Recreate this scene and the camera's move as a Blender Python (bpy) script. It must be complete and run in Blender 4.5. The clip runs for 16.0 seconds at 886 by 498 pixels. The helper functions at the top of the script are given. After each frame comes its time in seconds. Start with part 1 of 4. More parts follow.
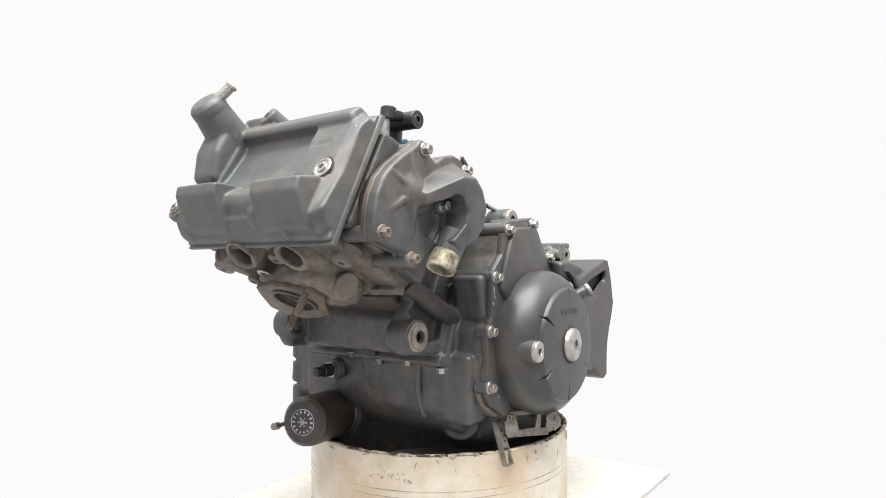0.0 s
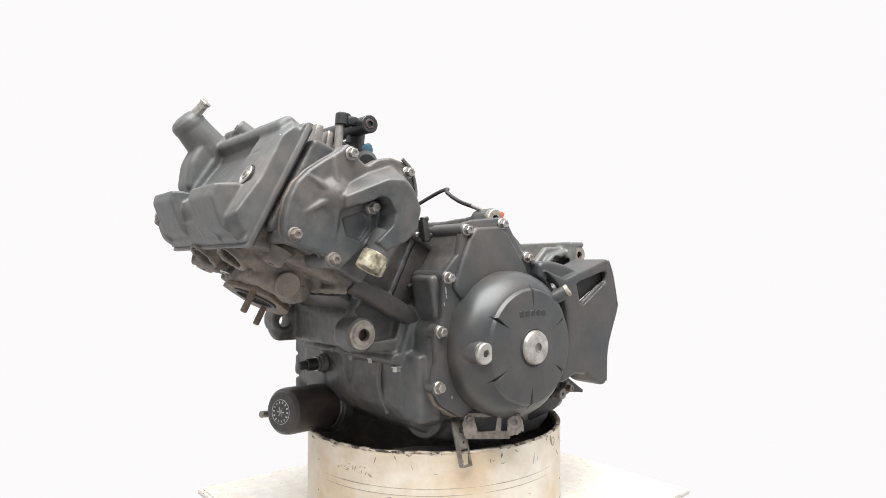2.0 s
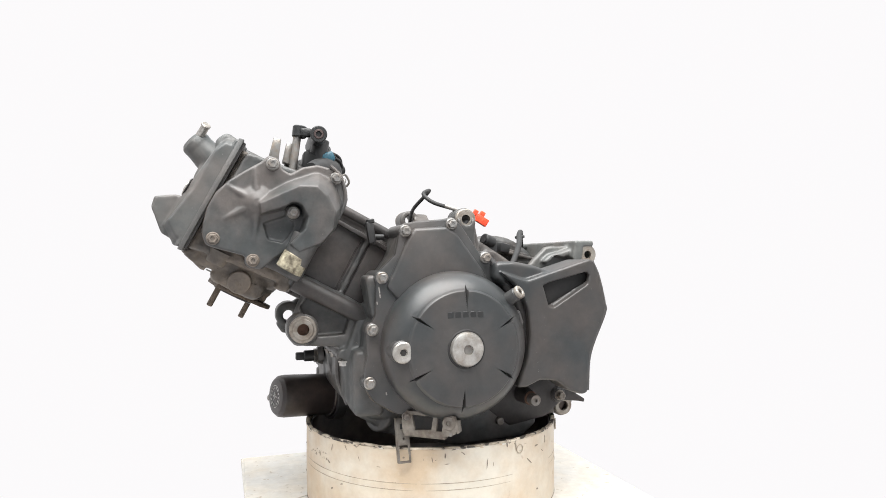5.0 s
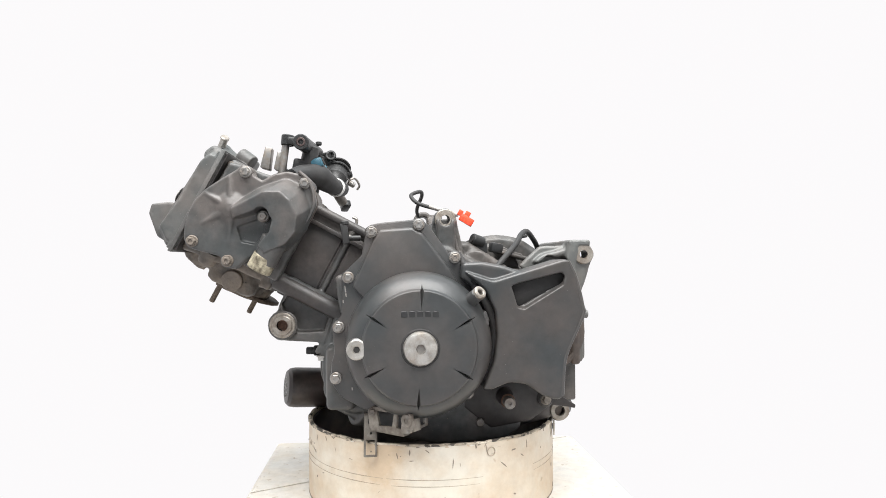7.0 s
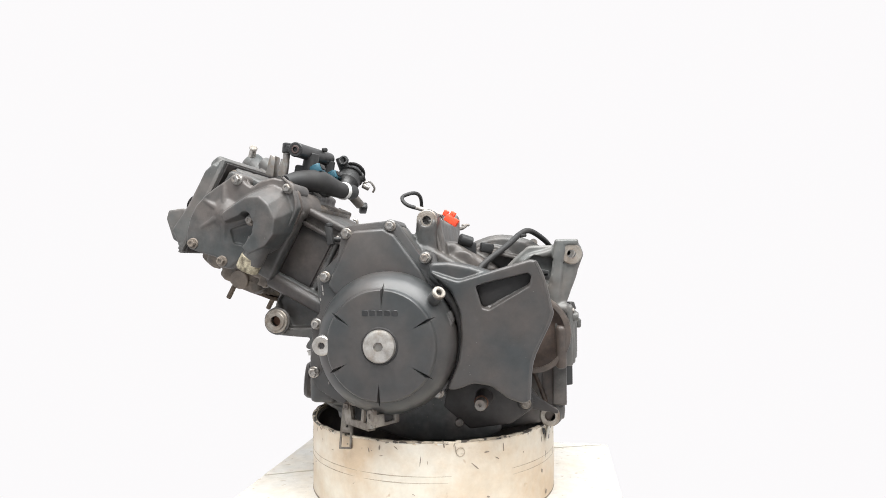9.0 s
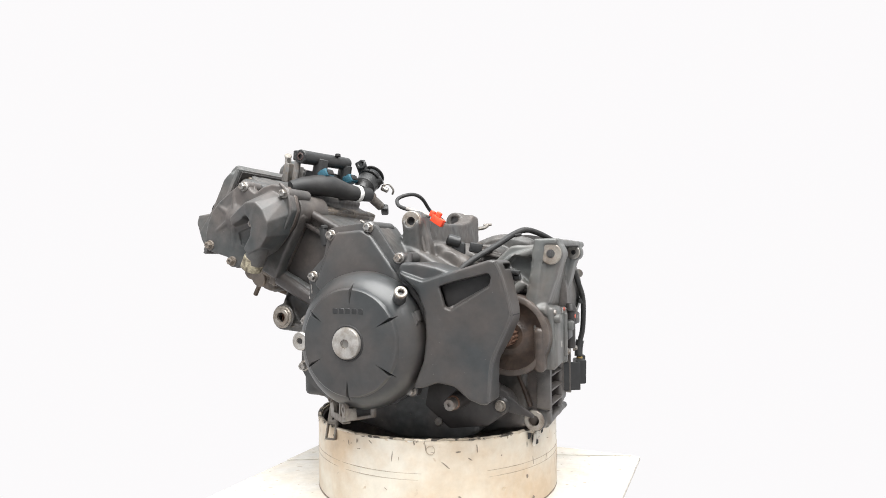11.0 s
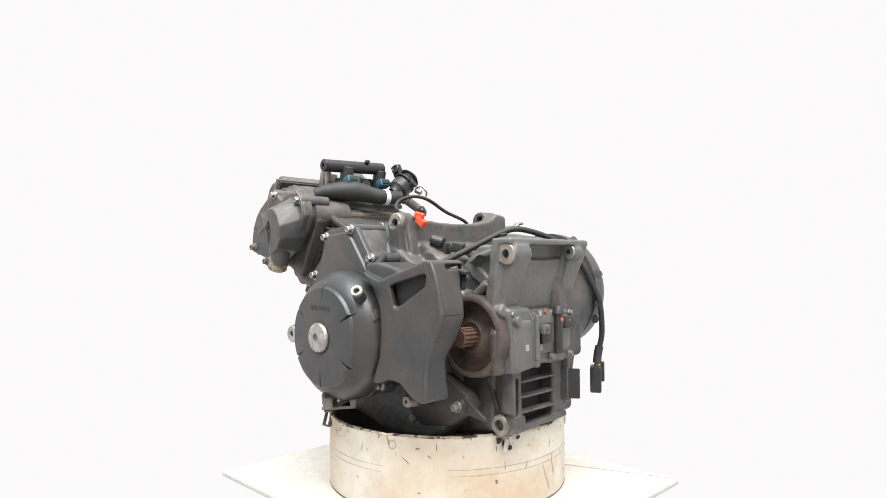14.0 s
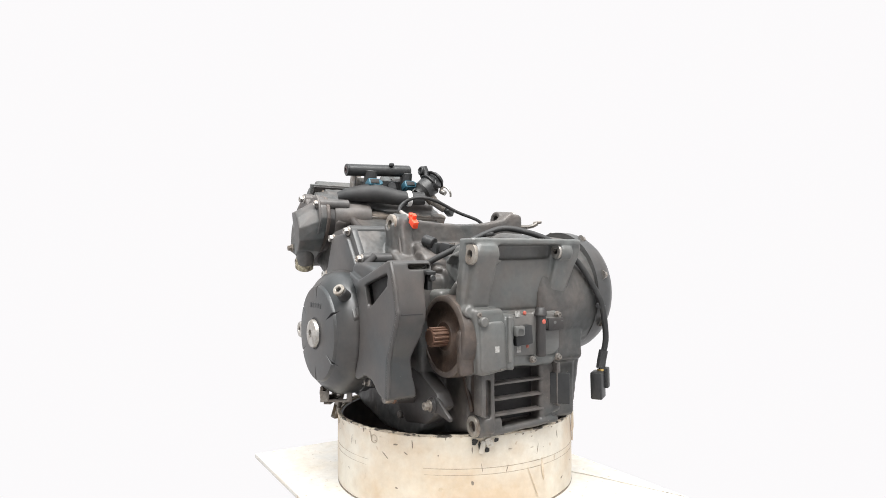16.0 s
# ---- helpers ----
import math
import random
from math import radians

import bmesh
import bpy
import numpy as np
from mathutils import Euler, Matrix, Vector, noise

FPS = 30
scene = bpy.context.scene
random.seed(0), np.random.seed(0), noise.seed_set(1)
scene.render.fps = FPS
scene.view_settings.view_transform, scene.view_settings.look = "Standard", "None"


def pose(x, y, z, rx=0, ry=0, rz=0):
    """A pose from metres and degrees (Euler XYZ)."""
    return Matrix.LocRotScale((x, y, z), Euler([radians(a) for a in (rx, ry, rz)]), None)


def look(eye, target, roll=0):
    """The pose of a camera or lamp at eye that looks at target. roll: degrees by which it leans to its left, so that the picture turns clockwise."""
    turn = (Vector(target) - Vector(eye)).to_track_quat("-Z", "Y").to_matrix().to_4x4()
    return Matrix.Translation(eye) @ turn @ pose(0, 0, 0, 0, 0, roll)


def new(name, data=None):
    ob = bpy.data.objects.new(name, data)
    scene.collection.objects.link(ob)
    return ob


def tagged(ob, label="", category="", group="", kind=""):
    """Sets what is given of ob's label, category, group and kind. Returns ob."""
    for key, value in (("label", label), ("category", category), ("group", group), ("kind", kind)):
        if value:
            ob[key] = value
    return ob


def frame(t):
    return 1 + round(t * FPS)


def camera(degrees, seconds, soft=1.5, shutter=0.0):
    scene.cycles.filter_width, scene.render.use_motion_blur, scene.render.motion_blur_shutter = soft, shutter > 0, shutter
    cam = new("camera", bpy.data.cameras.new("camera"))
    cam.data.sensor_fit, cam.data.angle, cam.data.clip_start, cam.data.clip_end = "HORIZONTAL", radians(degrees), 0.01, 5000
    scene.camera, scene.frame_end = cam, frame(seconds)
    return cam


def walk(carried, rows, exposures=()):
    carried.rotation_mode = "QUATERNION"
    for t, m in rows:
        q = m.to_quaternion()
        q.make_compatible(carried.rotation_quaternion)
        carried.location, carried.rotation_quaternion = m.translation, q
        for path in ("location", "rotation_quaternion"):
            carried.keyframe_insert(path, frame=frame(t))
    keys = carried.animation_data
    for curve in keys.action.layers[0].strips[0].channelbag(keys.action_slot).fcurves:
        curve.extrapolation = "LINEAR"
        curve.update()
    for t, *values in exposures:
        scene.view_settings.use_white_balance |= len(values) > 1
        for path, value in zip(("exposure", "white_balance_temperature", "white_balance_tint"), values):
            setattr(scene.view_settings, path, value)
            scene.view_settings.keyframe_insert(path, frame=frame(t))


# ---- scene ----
# ---- camera: stands still before a turntable ----
cam = camera(69.6, 16.0, soft=0.9)
EYE = pose(0, -1.06, 0.3623, 91.18, 0, 1.91) @ pose(0, 0, 0, 0, 0, -0.37)
walk(cam, [(0, EYE), (16, EYE)])

# ---- light: a self-glowing white surround, a big soft light added above ----
world = bpy.data.worlds.new("studio")
scene.world = world
world.use_nodes = True
world.node_tree.nodes["Background"].inputs[0].default_value = (0.93, 0.97, 1.0, 1)
world.node_tree.nodes["Background"].inputs[1].default_value = 1.65
soft_data = bpy.data.lights.new("overhead_softbox", "AREA")
soft_data.shape, soft_data.size, soft_data.size_y, soft_data.energy = "RECTANGLE", 2.2, 1.6, 122
soft_data.color = (1.0, 0.99, 0.975)
soft_lamp = new("overhead_softbox", soft_data)
soft_lamp.matrix_world = look((0.05, -0.85, 2.1), (0, 0, 0.25))
scene.view_settings.exposure = 0.0


# ---- materials ----
def material(name):
    m = bpy.data.materials.new(name)
    m.use_nodes = True
    return m, m.node_tree.nodes, m.node_tree.links, m.node_tree.nodes["Principled BSDF"]


def worn(name, base, rough=0.5, metal=0.0, dust=(0.2, 0.16, 0.13), dusty=0.35, patch=9.0, grain=900.0, bump=0.08, spec=0.5, wear=None, wear_at=0.72, edge=0.0, chips=None, mottle=0.30):
    """Paint or metal with cloudy dust at one scale, fine grain at another, and chips of a second colour."""
    m, n, l, b = material(name)
    co = n.new("ShaderNodeTexCoord")
    big = n.new("ShaderNodeTexNoise")
    big.inputs["Scale"].default_value, big.inputs["Detail"].default_value, big.inputs["Roughness"].default_value = patch, 7, 0.62
    fine = n.new("ShaderNodeTexNoise")
    fine.inputs["Scale"].default_value, fine.inputs["Detail"].default_value = grain, 3
    for x in (big, fine):
        l.new(co.outputs["Object"], x.inputs["Vector"])
    ramp = n.new("ShaderNodeValToRGB")
    ramp.color_ramp.elements[0].position, ramp.color_ramp.elements[1].position = 0.40, 0.66
    ramp.color_ramp.elements[1].color = (dusty, dusty, dusty, 1)
    l.new(big.outputs["Fac"], ramp.inputs["Fac"])
    mix = n.new("ShaderNodeMix")
    mix.data_type = "RGBA"
    mix.inputs[6].default_value, mix.inputs[7].default_value = (*base, 1), (*dust, 1)
    l.new(ramp.outputs["Color"], mix.inputs["Factor"])
    out = mix.outputs[2]
    if wear:
        chip = n.new("ShaderNodeTexNoise")
        chip.inputs["Scale"].default_value, chip.inputs["Detail"].default_value = chips or patch * 7, 5
        l.new(co.outputs["Object"], chip.inputs["Vector"])
        step = n.new("ShaderNodeValToRGB")
        step.color_ramp.elements[0].position, step.color_ramp.elements[1].position = wear_at - 0.03, wear_at
        l.new(chip.outputs["Fac"], step.inputs["Fac"])
        mix2 = n.new("ShaderNodeMix")
        mix2.data_type = "RGBA"
        mix2.inputs[7].default_value = (*wear, 1)
        l.new(out, mix2.inputs[6])
        l.new(step.outputs["Color"], mix2.inputs["Factor"])
        out = mix2.outputs[2]
    if edge:
        geo = n.new("ShaderNodeNewGeometry")
        er = n.new("ShaderNodeValToRGB")
        er.color_ramp.elements[0].position, er.color_ramp.elements[1].position = 0.51, 0.56
        er.color_ramp.elements[1].color = (edge, edge, edge, 1)
        l.new(geo.outputs["Pointiness"], er.inputs["Fac"])
        mix3 = n.new("ShaderNodeMix")
        mix3.data_type = "RGBA"
        mix3.inputs[7].default_value = (*[min(1.0, 0.75 * x + 0.045) for x in dust], 1)
        l.new(out, mix3.inputs[6])
        l.new(er.outputs["Color"], mix3.inputs["Factor"])
        out = mix3.outputs[2]
    grime = n.new("ShaderNodeTexNoise")
    grime.inputs["Scale"].default_value, grime.inputs["Detail"].default_value, grime.inputs["Roughness"].default_value = 55, 8, 0.7
    l.new(co.outputs["Object"], grime.inputs["Vector"])
    gr = n.new("ShaderNodeMapRange")
    gr.inputs["From Min"].default_value, gr.inputs["From Max"].default_value = 0.3, 0.7
    gr.inputs["To Min"].default_value, gr.inputs["To Max"].default_value = 1 - mottle, 1 + mottle
    l.new(grime.outputs["Fac"], gr.inputs["Value"])
    mul = n.new("ShaderNodeVectorMath")
    mul.operation = "SCALE"
    l.new(out, mul.inputs[0])
    l.new(gr.outputs["Result"], mul.inputs["Scale"])
    l.new(mul.outputs["Vector"], b.inputs["Base Color"])
    b.inputs["Metallic"].default_value = metal
    b.inputs["Specular IOR Level"].default_value = spec
    rr = n.new("ShaderNodeMapRange")
    rr.inputs["To Min"].default_value, rr.inputs["To Max"].default_value = max(rough - 0.1, 0.05), min(rough + 0.14, 1)
    l.new(big.outputs["Fac"], rr.inputs["Value"])
    l.new(rr.outputs["Result"], b.inputs["Roughness"])
    mid = n.new("ShaderNodeTexNoise")
    mid.inputs["Scale"].default_value, mid.inputs["Detail"].default_value = 75, 4
    l.new(co.outputs["Object"], mid.inputs["Vector"])
    dent = n.new("ShaderNodeBump")
    dent.inputs["Strength"].default_value, dent.inputs["Distance"].default_value = min(1.0, bump * 2.2), 0.0022
    l.new(mid.outputs["Fac"], dent.inputs["Height"])
    bp = n.new("ShaderNodeBump")
    bp.inputs["Strength"].default_value, bp.inputs["Distance"].default_value = bump, 0.001
    l.new(fine.outputs["Fac"], bp.inputs["Height"])
    l.new(dent.outputs["Normal"], bp.inputs["Normal"])
    l.new(bp.outputs["Normal"], b.inputs["Normal"])
    return m


CASE = worn("black_engine_paint", (0.054, 0.056, 0.055), 0.42, spec=0.5, dust=(0.112, 0.092, 0.080), dusty=0.65, patch=13, edge=0.3, wear=(0.13, 0.115, 0.10), wear_at=0.73, chips=240)
BLACK = worn("black_barrel_paint", (0.023, 0.023, 0.0235), 0.42, spec=0.45, dust=(0.065, 0.050, 0.042), dusty=0.7, patch=16, edge=0.25)
COVER = worn("satin_dark_grey_paint", (0.030, 0.033, 0.034), 0.36, spec=0.55, dust=(0.062, 0.051, 0.045), dusty=0.8, patch=11, bump=0.05, edge=0.3, wear=(0.12, 0.115, 0.11), wear_at=0.75, chips=260, mottle=0.18)
PUMPGREY = worn("grey_pump_paint", (0.049, 0.053, 0.053), 0.40, spec=0.5, dust=(0.100, 0.085, 0.077), dusty=0.85, patch=14, bump=0.05, edge=0.3, wear=(0.15, 0.13, 0.12), wear_at=0.75, chips=260)
HEADGREY = worn("grey_painted_cover", (0.066, 0.072, 0.071), 0.47, dust=(0.118, 0.103, 0.094), dusty=0.8, patch=12, bump=0.05, edge=0.3, wear=(0.20, 0.19, 0.18), wear_at=0.76, chips=260, mottle=0.2)
DUSTY = worn("dusty_cast_aluminium", (0.068, 0.061, 0.054), 0.56, dust=(0.24, 0.19, 0.145), dusty=0.75, patch=20, bump=0.3, edge=0.3, wear=(0.03, 0.026, 0.022), wear_at=0.70)
BROWNGREASE = worn("brown_grease", (0.028, 0.019, 0.015), 0.45, dust=(0.085, 0.056, 0.040), dusty=0.8, patch=30, bump=0.3)
GREASY = worn("greasy_case_paint", (0.022, 0.0215, 0.0215), 0.46, spec=0.45, dust=(0.034, 0.025, 0.021), dusty=0.6, patch=18, edge=0.2)
BROWNCASE = worn("oil_stained_case", (0.038, 0.031, 0.028), 0.42, dust=(0.105, 0.076, 0.058), dusty=0.8, patch=26, bump=0.2, edge=0.3)
REARGREY = worn("grey_gearbox_paint", (0.098, 0.103, 0.099), 0.42, spec=0.6, dust=(0.118, 0.105, 0.094), dusty=0.9, patch=16, edge=0.3, wear=(0.14, 0.125, 0.11), wear_at=0.74, chips=220, mottle=0.16)
PLASTIC = worn("black_plastic", (0.017, 0.0175, 0.018), 0.4, dust=(0.05, 0.046, 0.042), dusty=0.25)
# the brown clouds paint in a brown reflection on the black canister
FILTER = worn("filter_paint_with_sheen", (0.022, 0.021, 0.021), 0.36, dust=(0.085, 0.060, 0.050), dusty=0.75, patch=10, bump=0.04)
RUBBER = worn("black_rubber", (0.019, 0.0195, 0.020), 0.6, dust=(0.06, 0.053, 0.048), dusty=0.3, patch=25)
STEEL = worn("zinc_plated_steel", (0.36, 0.35, 0.335), 0.36, metal=0.8, dust=(0.22, 0.18, 0.145), dusty=0.85, patch=110)
ALU = worn("machined_aluminium", (0.46, 0.445, 0.42), 0.36, metal=0.75, dust=(0.22, 0.18, 0.14), dusty=0.7, patch=70)
DULLSTEEL = worn("dull_steel", (0.20, 0.19, 0.175), 0.45, metal=0.5, dust=(0.18, 0.13, 0.10), dusty=0.6, patch=60)
FLANGE = worn("burnt_brown_flange", (0.085, 0.064, 0.048), 0.6, metal=0.2, dust=(0.17, 0.125, 0.085), dusty=0.8, patch=45, bump=0.3, edge=0.3, wear=(0.05, 0.035, 0.025), wear_at=0.6)
OLDSTEEL = worn("grimy_bare_steel", (0.25, 0.23, 0.20), 0.42, metal=0.45, dust=(0.12, 0.095, 0.075), dusty=0.9, patch=60, edge=0.25)
LUGFACE = worn("tarnished_lug_face", (0.32, 0.295, 0.26), 0.42, metal=0.5, dust=(0.17, 0.13, 0.10), dusty=0.9, patch=70)
RUST = worn("rusty_steel", (0.14, 0.072, 0.045), 0.55, metal=0.3, dust=(0.17, 0.105, 0.075), dusty=0.8, patch=60, bump=0.3)
CORRODED = worn("corroded_outlet", (0.40, 0.36, 0.26), 0.7, metal=0.15, dust=(0.065, 0.05, 0.032), dusty=0.95, patch=95, bump=0.6, mottle=0.45)
RED = worn("red_plastic", (0.85, 0.07, 0.025), 0.4, dust=(0.85, 0.10, 0.05), dusty=0.3)
SEAL = worn("dull_red_rubber", (0.04, 0.022, 0.022), 0.6)
REDMARK = worn("faded_red_mark", (0.50, 0.09, 0.06), 0.6, dust=(0.25, 0.12, 0.09), dusty=0.8, patch=80)
BLUE = worn("teal_plastic", (0.018, 0.085, 0.125), 0.42, dust=(0.06, 0.13, 0.16), dusty=0.4)
PRINT = worn("worn_grey_print", (0.48, 0.47, 0.45), 0.5, dust=(0.10, 0.09, 0.08), dusty=0.9, patch=90)
CODEPRINT = worn("dirty_code_print", (0.40, 0.39, 0.37), 0.5, dust=(0.12, 0.11, 0.10), dusty=0.9, patch=150)
WHITE = worn("white_print", (0.72, 0.71, 0.69), 0.5, dust=(0.5, 0.48, 0.45), dusty=0.4)
# near-black: colours the shade in recesses and holes, also dark tube, seats, scraps
DARK = worn("recess_shade_and_black_parts", (0.020, 0.019, 0.019), 0.7, dust=(0.034, 0.028, 0.025), dusty=0.3)
BRASS = worn("brass", (0.6, 0.42, 0.16), 0.4, metal=0.8, dust=(0.3, 0.22, 0.1), dusty=0.4)
DRUM = worn("chipped_cream_drum_paint", (0.64, 0.595, 0.51), 0.5, dust=(0.53, 0.41, 0.285), dusty=0.95, patch=10, grain=300, wear=(0.50, 0.41, 0.31), wear_at=0.70, chips=38, mottle=0.07)
GROOVE = worn("brown_groove_line", (0.42, 0.36, 0.28), 0.7, dust=(0.25, 0.20, 0.15), dusty=0.8, patch=30)
RIM = worn("dirty_rim", (0.30, 0.25, 0.19), 0.7, dust=(0.62, 0.55, 0.45), dusty=1.0, patch=38, wear=(0.05, 0.042, 0.035), wear_at=0.56, chips=60)
STAIN = worn("tan_rust_stain", (0.50, 0.39, 0.27), 0.6, dust=(0.60, 0.51, 0.40), dusty=0.9, patch=60)
PALECHIP = worn("bare_metal_chip", (0.36, 0.34, 0.32), 0.5, metal=0.4, dust=(0.2, 0.17, 0.15), dusty=0.6, patch=90)
CHIP = worn("dark_chip_and_foot_shade", (0.19, 0.155, 0.125), 0.6, dust=(0.36, 0.30, 0.23), dusty=0.7, patch=60)
BOARD = worn("scuffed_white_board", (0.60, 0.58, 0.54), 0.5, mottle=0.12, dust=(0.62, 0.555, 0.46), dusty=0.8, patch=13, grain=400, wear=(0.45, 0.39, 0.31), wear_at=0.68)


# the surround glows by itself, though no lamp, so it stays plain white
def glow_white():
    m, n, l, b = material("glowing_white_surround")
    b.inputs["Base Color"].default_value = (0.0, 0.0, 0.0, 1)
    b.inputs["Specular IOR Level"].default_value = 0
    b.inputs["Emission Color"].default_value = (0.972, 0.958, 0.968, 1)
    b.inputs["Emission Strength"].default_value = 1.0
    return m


# inside of the drum, much darker than its cream wall
DRUMINSIDE = worn("dark_drum_inside", (0.085, 0.078, 0.074), 0.45, dust=(0.15, 0.115, 0.09), dusty=0.6, patch=14)
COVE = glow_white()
UNSEENWALL = worn("taupe_wall_paint", (0.52, 0.52, 0.53), 0.8, dust=(0.44, 0.44, 0.45), dusty=0.5, patch=2, grain=60)

# ---- mesh helpers; all lengths in millimetres, scaled when linked ----
BASE = 117.0  # height of the drum's rim, where the engine stands
UX, UZ = -0.885, 0.466  # the cylinders' axis, forward and up


def uv(u, v):
    """A place in the leaning cylinder head, as x and z."""
    return (-200 + u * UX + v * UZ, 285 + u * UZ - v * UX)


def uvy(u, v, y):
    x, z = uv(u, v)
    return (x, y, z)


UDIR, VDIR = Vector((UX, 0, UZ)), Vector((UZ, 0, -UX))


def prism(poly, a, b, bev=0.0, seg=2, axis="y", inset=0.0):
    """A plate with the outline poly, from a to b along axis; inset shrinks its outline at a."""
    bm = bmesh.new()
    cx, cz = sum(p[0] for p in poly) / len(poly), sum(p[1] for p in poly) / len(poly)
    rings = []
    for k, h in enumerate((a, b)):
        ring = []
        for p, q in poly:
            if k == 0 and inset:
                d = math.hypot(p - cx, q - cz) or 1
                p, q = p - (p - cx) / d * inset, q - (q - cz) / d * inset
            ring.append(bm.verts.new({"y": (p, h, q), "x": (h, p, q), "z": (p, q, h)}[axis]))
        rings.append(ring)
    bm.faces.new(rings[0])
    bm.faces.new(rings[1][::-1])
    n = len(poly)
    for i in range(n):
        j = (i + 1) % n
        bm.faces.new((rings[0][j], rings[0][i], rings[1][i], rings[1][j]))
    bmesh.ops.recalc_face_normals(bm, faces=bm.faces)
    if bev:
        bmesh.ops.bevel(bm, geom=list(bm.edges), offset=bev, segments=seg, affect="EDGES", profile=0.5, clamp_overlap=True)
    return bm


def uvprism(poly, a, b, bev=0.0, seg=2, inset=0.0):
    return prism([uv(*p) for p in poly], a, b, bev, seg, "y", inset)


def rev(profile, p, d, seg=32):
    """A turned part: profile of (radius, height along d) from the point p."""
    bm = bmesh.new()
    q = Vector(d).normalized().to_track_quat("Z", "Y").to_matrix()
    rings = []
    for r, h in profile:
        if r < 1e-6:
            rings.append([bm.verts.new(Vector(p) + q @ Vector((0, 0, h)))])
        else:
            rings.append([bm.verts.new(Vector(p) + q @ Vector((r * math.cos(6.28318531 * i / seg), r * math.sin(6.28318531 * i / seg), h))) for i in range(seg)])
    for a, b in zip(rings, rings[1:]):
        for i in range(seg):
            j = (i + 1) % seg
            if len(a) == 1 and len(b) == 1:
                continue
            if len(a) == 1:
                bm.faces.new((a[0], b[i], b[j]))
            elif len(b) == 1:
                bm.faces.new((a[i], a[j], b[0]))
            else:
                bm.faces.new((a[i], a[j], b[j], b[i]))
    bmesh.ops.recalc_face_normals(bm, faces=bm.faces)
    return bm


def cyl(p, q, r, r2=None, seg=28, bev=1.2):
    r2 = r if r2 is None else r2
    h = (Vector(q) - Vector(p)).length
    bev = min(bev, r * 0.4, r2 * 0.4, h * 0.3)
    return rev([(0, 0), (r - bev, 0), (r, bev), (r2, h - bev), (r2 - bev, h), (0, h)], p, Vector(q) - Vector(p), seg)


def ring(p, d, ro, ri, h, seg=36, bev=1.2):
    return rev([(ri, 0), (ro - bev, 0), (ro, bev), (ro, h - bev), (ro - bev, h), (ri + bev, h), (ri, h - bev), (ri, 0)], p, d, seg)


def box(c, size, rot=(0, 0, 0), bev=1.5, seg=2):
    bm = bmesh.new()
    bmesh.ops.create_cube(bm, size=1)
    bmesh.ops.scale(bm, vec=size, verts=bm.verts)
    if bev:
        bmesh.ops.bevel(bm, geom=list(bm.edges), offset=bev, segments=seg, affect="EDGES", profile=0.5, clamp_overlap=True)
    bmesh.ops.transform(bm, matrix=pose(*c, *rot), verts=bm.verts)
    return bm


def spline(pts, steps=8):
    v = [Vector(p) for p in pts]
    v = [v[0] * 2 - v[1]] + v + [v[-1] * 2 - v[-2]]
    out = []
    for i in range(1, len(v) - 2):
        for s in range(steps):
            t = s / steps
            a, b, c, d = v[i - 1:i + 3]
            out.append(0.5 * (2 * b + (c - a) * t + (2 * a - 5 * b + 4 * c - d) * t * t + (3 * b - a - 3 * c + d) * t ** 3))
    return out + [v[-2]]


def pipe(pts, r, seg=12, steps=8, radii=None):
    """A hose or cable along a smooth line; radii: one for each given point."""
    line = spline(pts, steps)
    bm = bmesh.new()
    side = None
    rings = []
    for i, p in enumerate(line):
        d = (line[min(i + 1, len(line) - 1)] - line[max(i - 1, 0)]).normalized()
        side = d.orthogonal() if side is None else side - d * side.dot(d)
        side.normalize()
        up = d.cross(side)
        rr = r
        if radii:
            k = min(i / steps, len(radii) - 1.001)
            rr = radii[int(k)] + (radii[int(k) + 1] - radii[int(k)]) * (k - int(k))
        rings.append([bm.verts.new(p + (side * math.cos(6.28318531 * s / seg) + up * math.sin(6.28318531 * s / seg)) * rr) for s in range(seg)])
    for a, b in zip(rings, rings[1:]):
        for s in range(seg):
            bm.faces.new((a[s], a[(s + 1) % seg], b[(s + 1) % seg], b[s]))
    bm.faces.new(rings[0][::-1])
    bm.faces.new(rings[-1])
    bmesh.ops.recalc_face_normals(bm, faces=bm.faces)
    return bm


def join(*bms):
    out = bmesh.new()
    for b in bms:
        me = bpy.data.meshes.new("t")
        b.to_mesh(me)
        b.free()
        out.from_mesh(me)
        bpy.data.meshes.remove(me)
    return out


def baked(bm, cuts=(), voxel=0.0, smooth=0):
    """The bmesh with cutters taken away and, with a voxel size, melted into one rounded casting."""
    me = bpy.data.meshes.new("t")
    bm.to_mesh(me)
    bm.free()
    ob = new("t", me)
    tools = []
    for c in cuts:
        cm = bpy.data.meshes.new("c")
        c.to_mesh(cm)
        tools.append(new("c", cm))
        mod = ob.modifiers.new("cut", "BOOLEAN")
        mod.object, mod.operation, mod.solver = tools[-1], "DIFFERENCE", "EXACT"
    if voxel:
        mod = ob.modifiers.new("melt", "REMESH")
        mod.mode, mod.voxel_size = "VOXEL", voxel
        mod = ob.modifiers.new("soft", "SMOOTH")
        mod.iterations, mod.factor = smooth, 0.5
    dg = bpy.context.evaluated_depsgraph_get()
    dg.update()
    res = bpy.data.meshes.new_from_object(ob.evaluated_get(dg))
    out = bmesh.new()
    out.from_mesh(res)
    for o in (ob, *tools):
        d = o.data
        bpy.data.objects.remove(o)
        bpy.data.meshes.remove(d)
    bpy.data.meshes.remove(res)
    return out


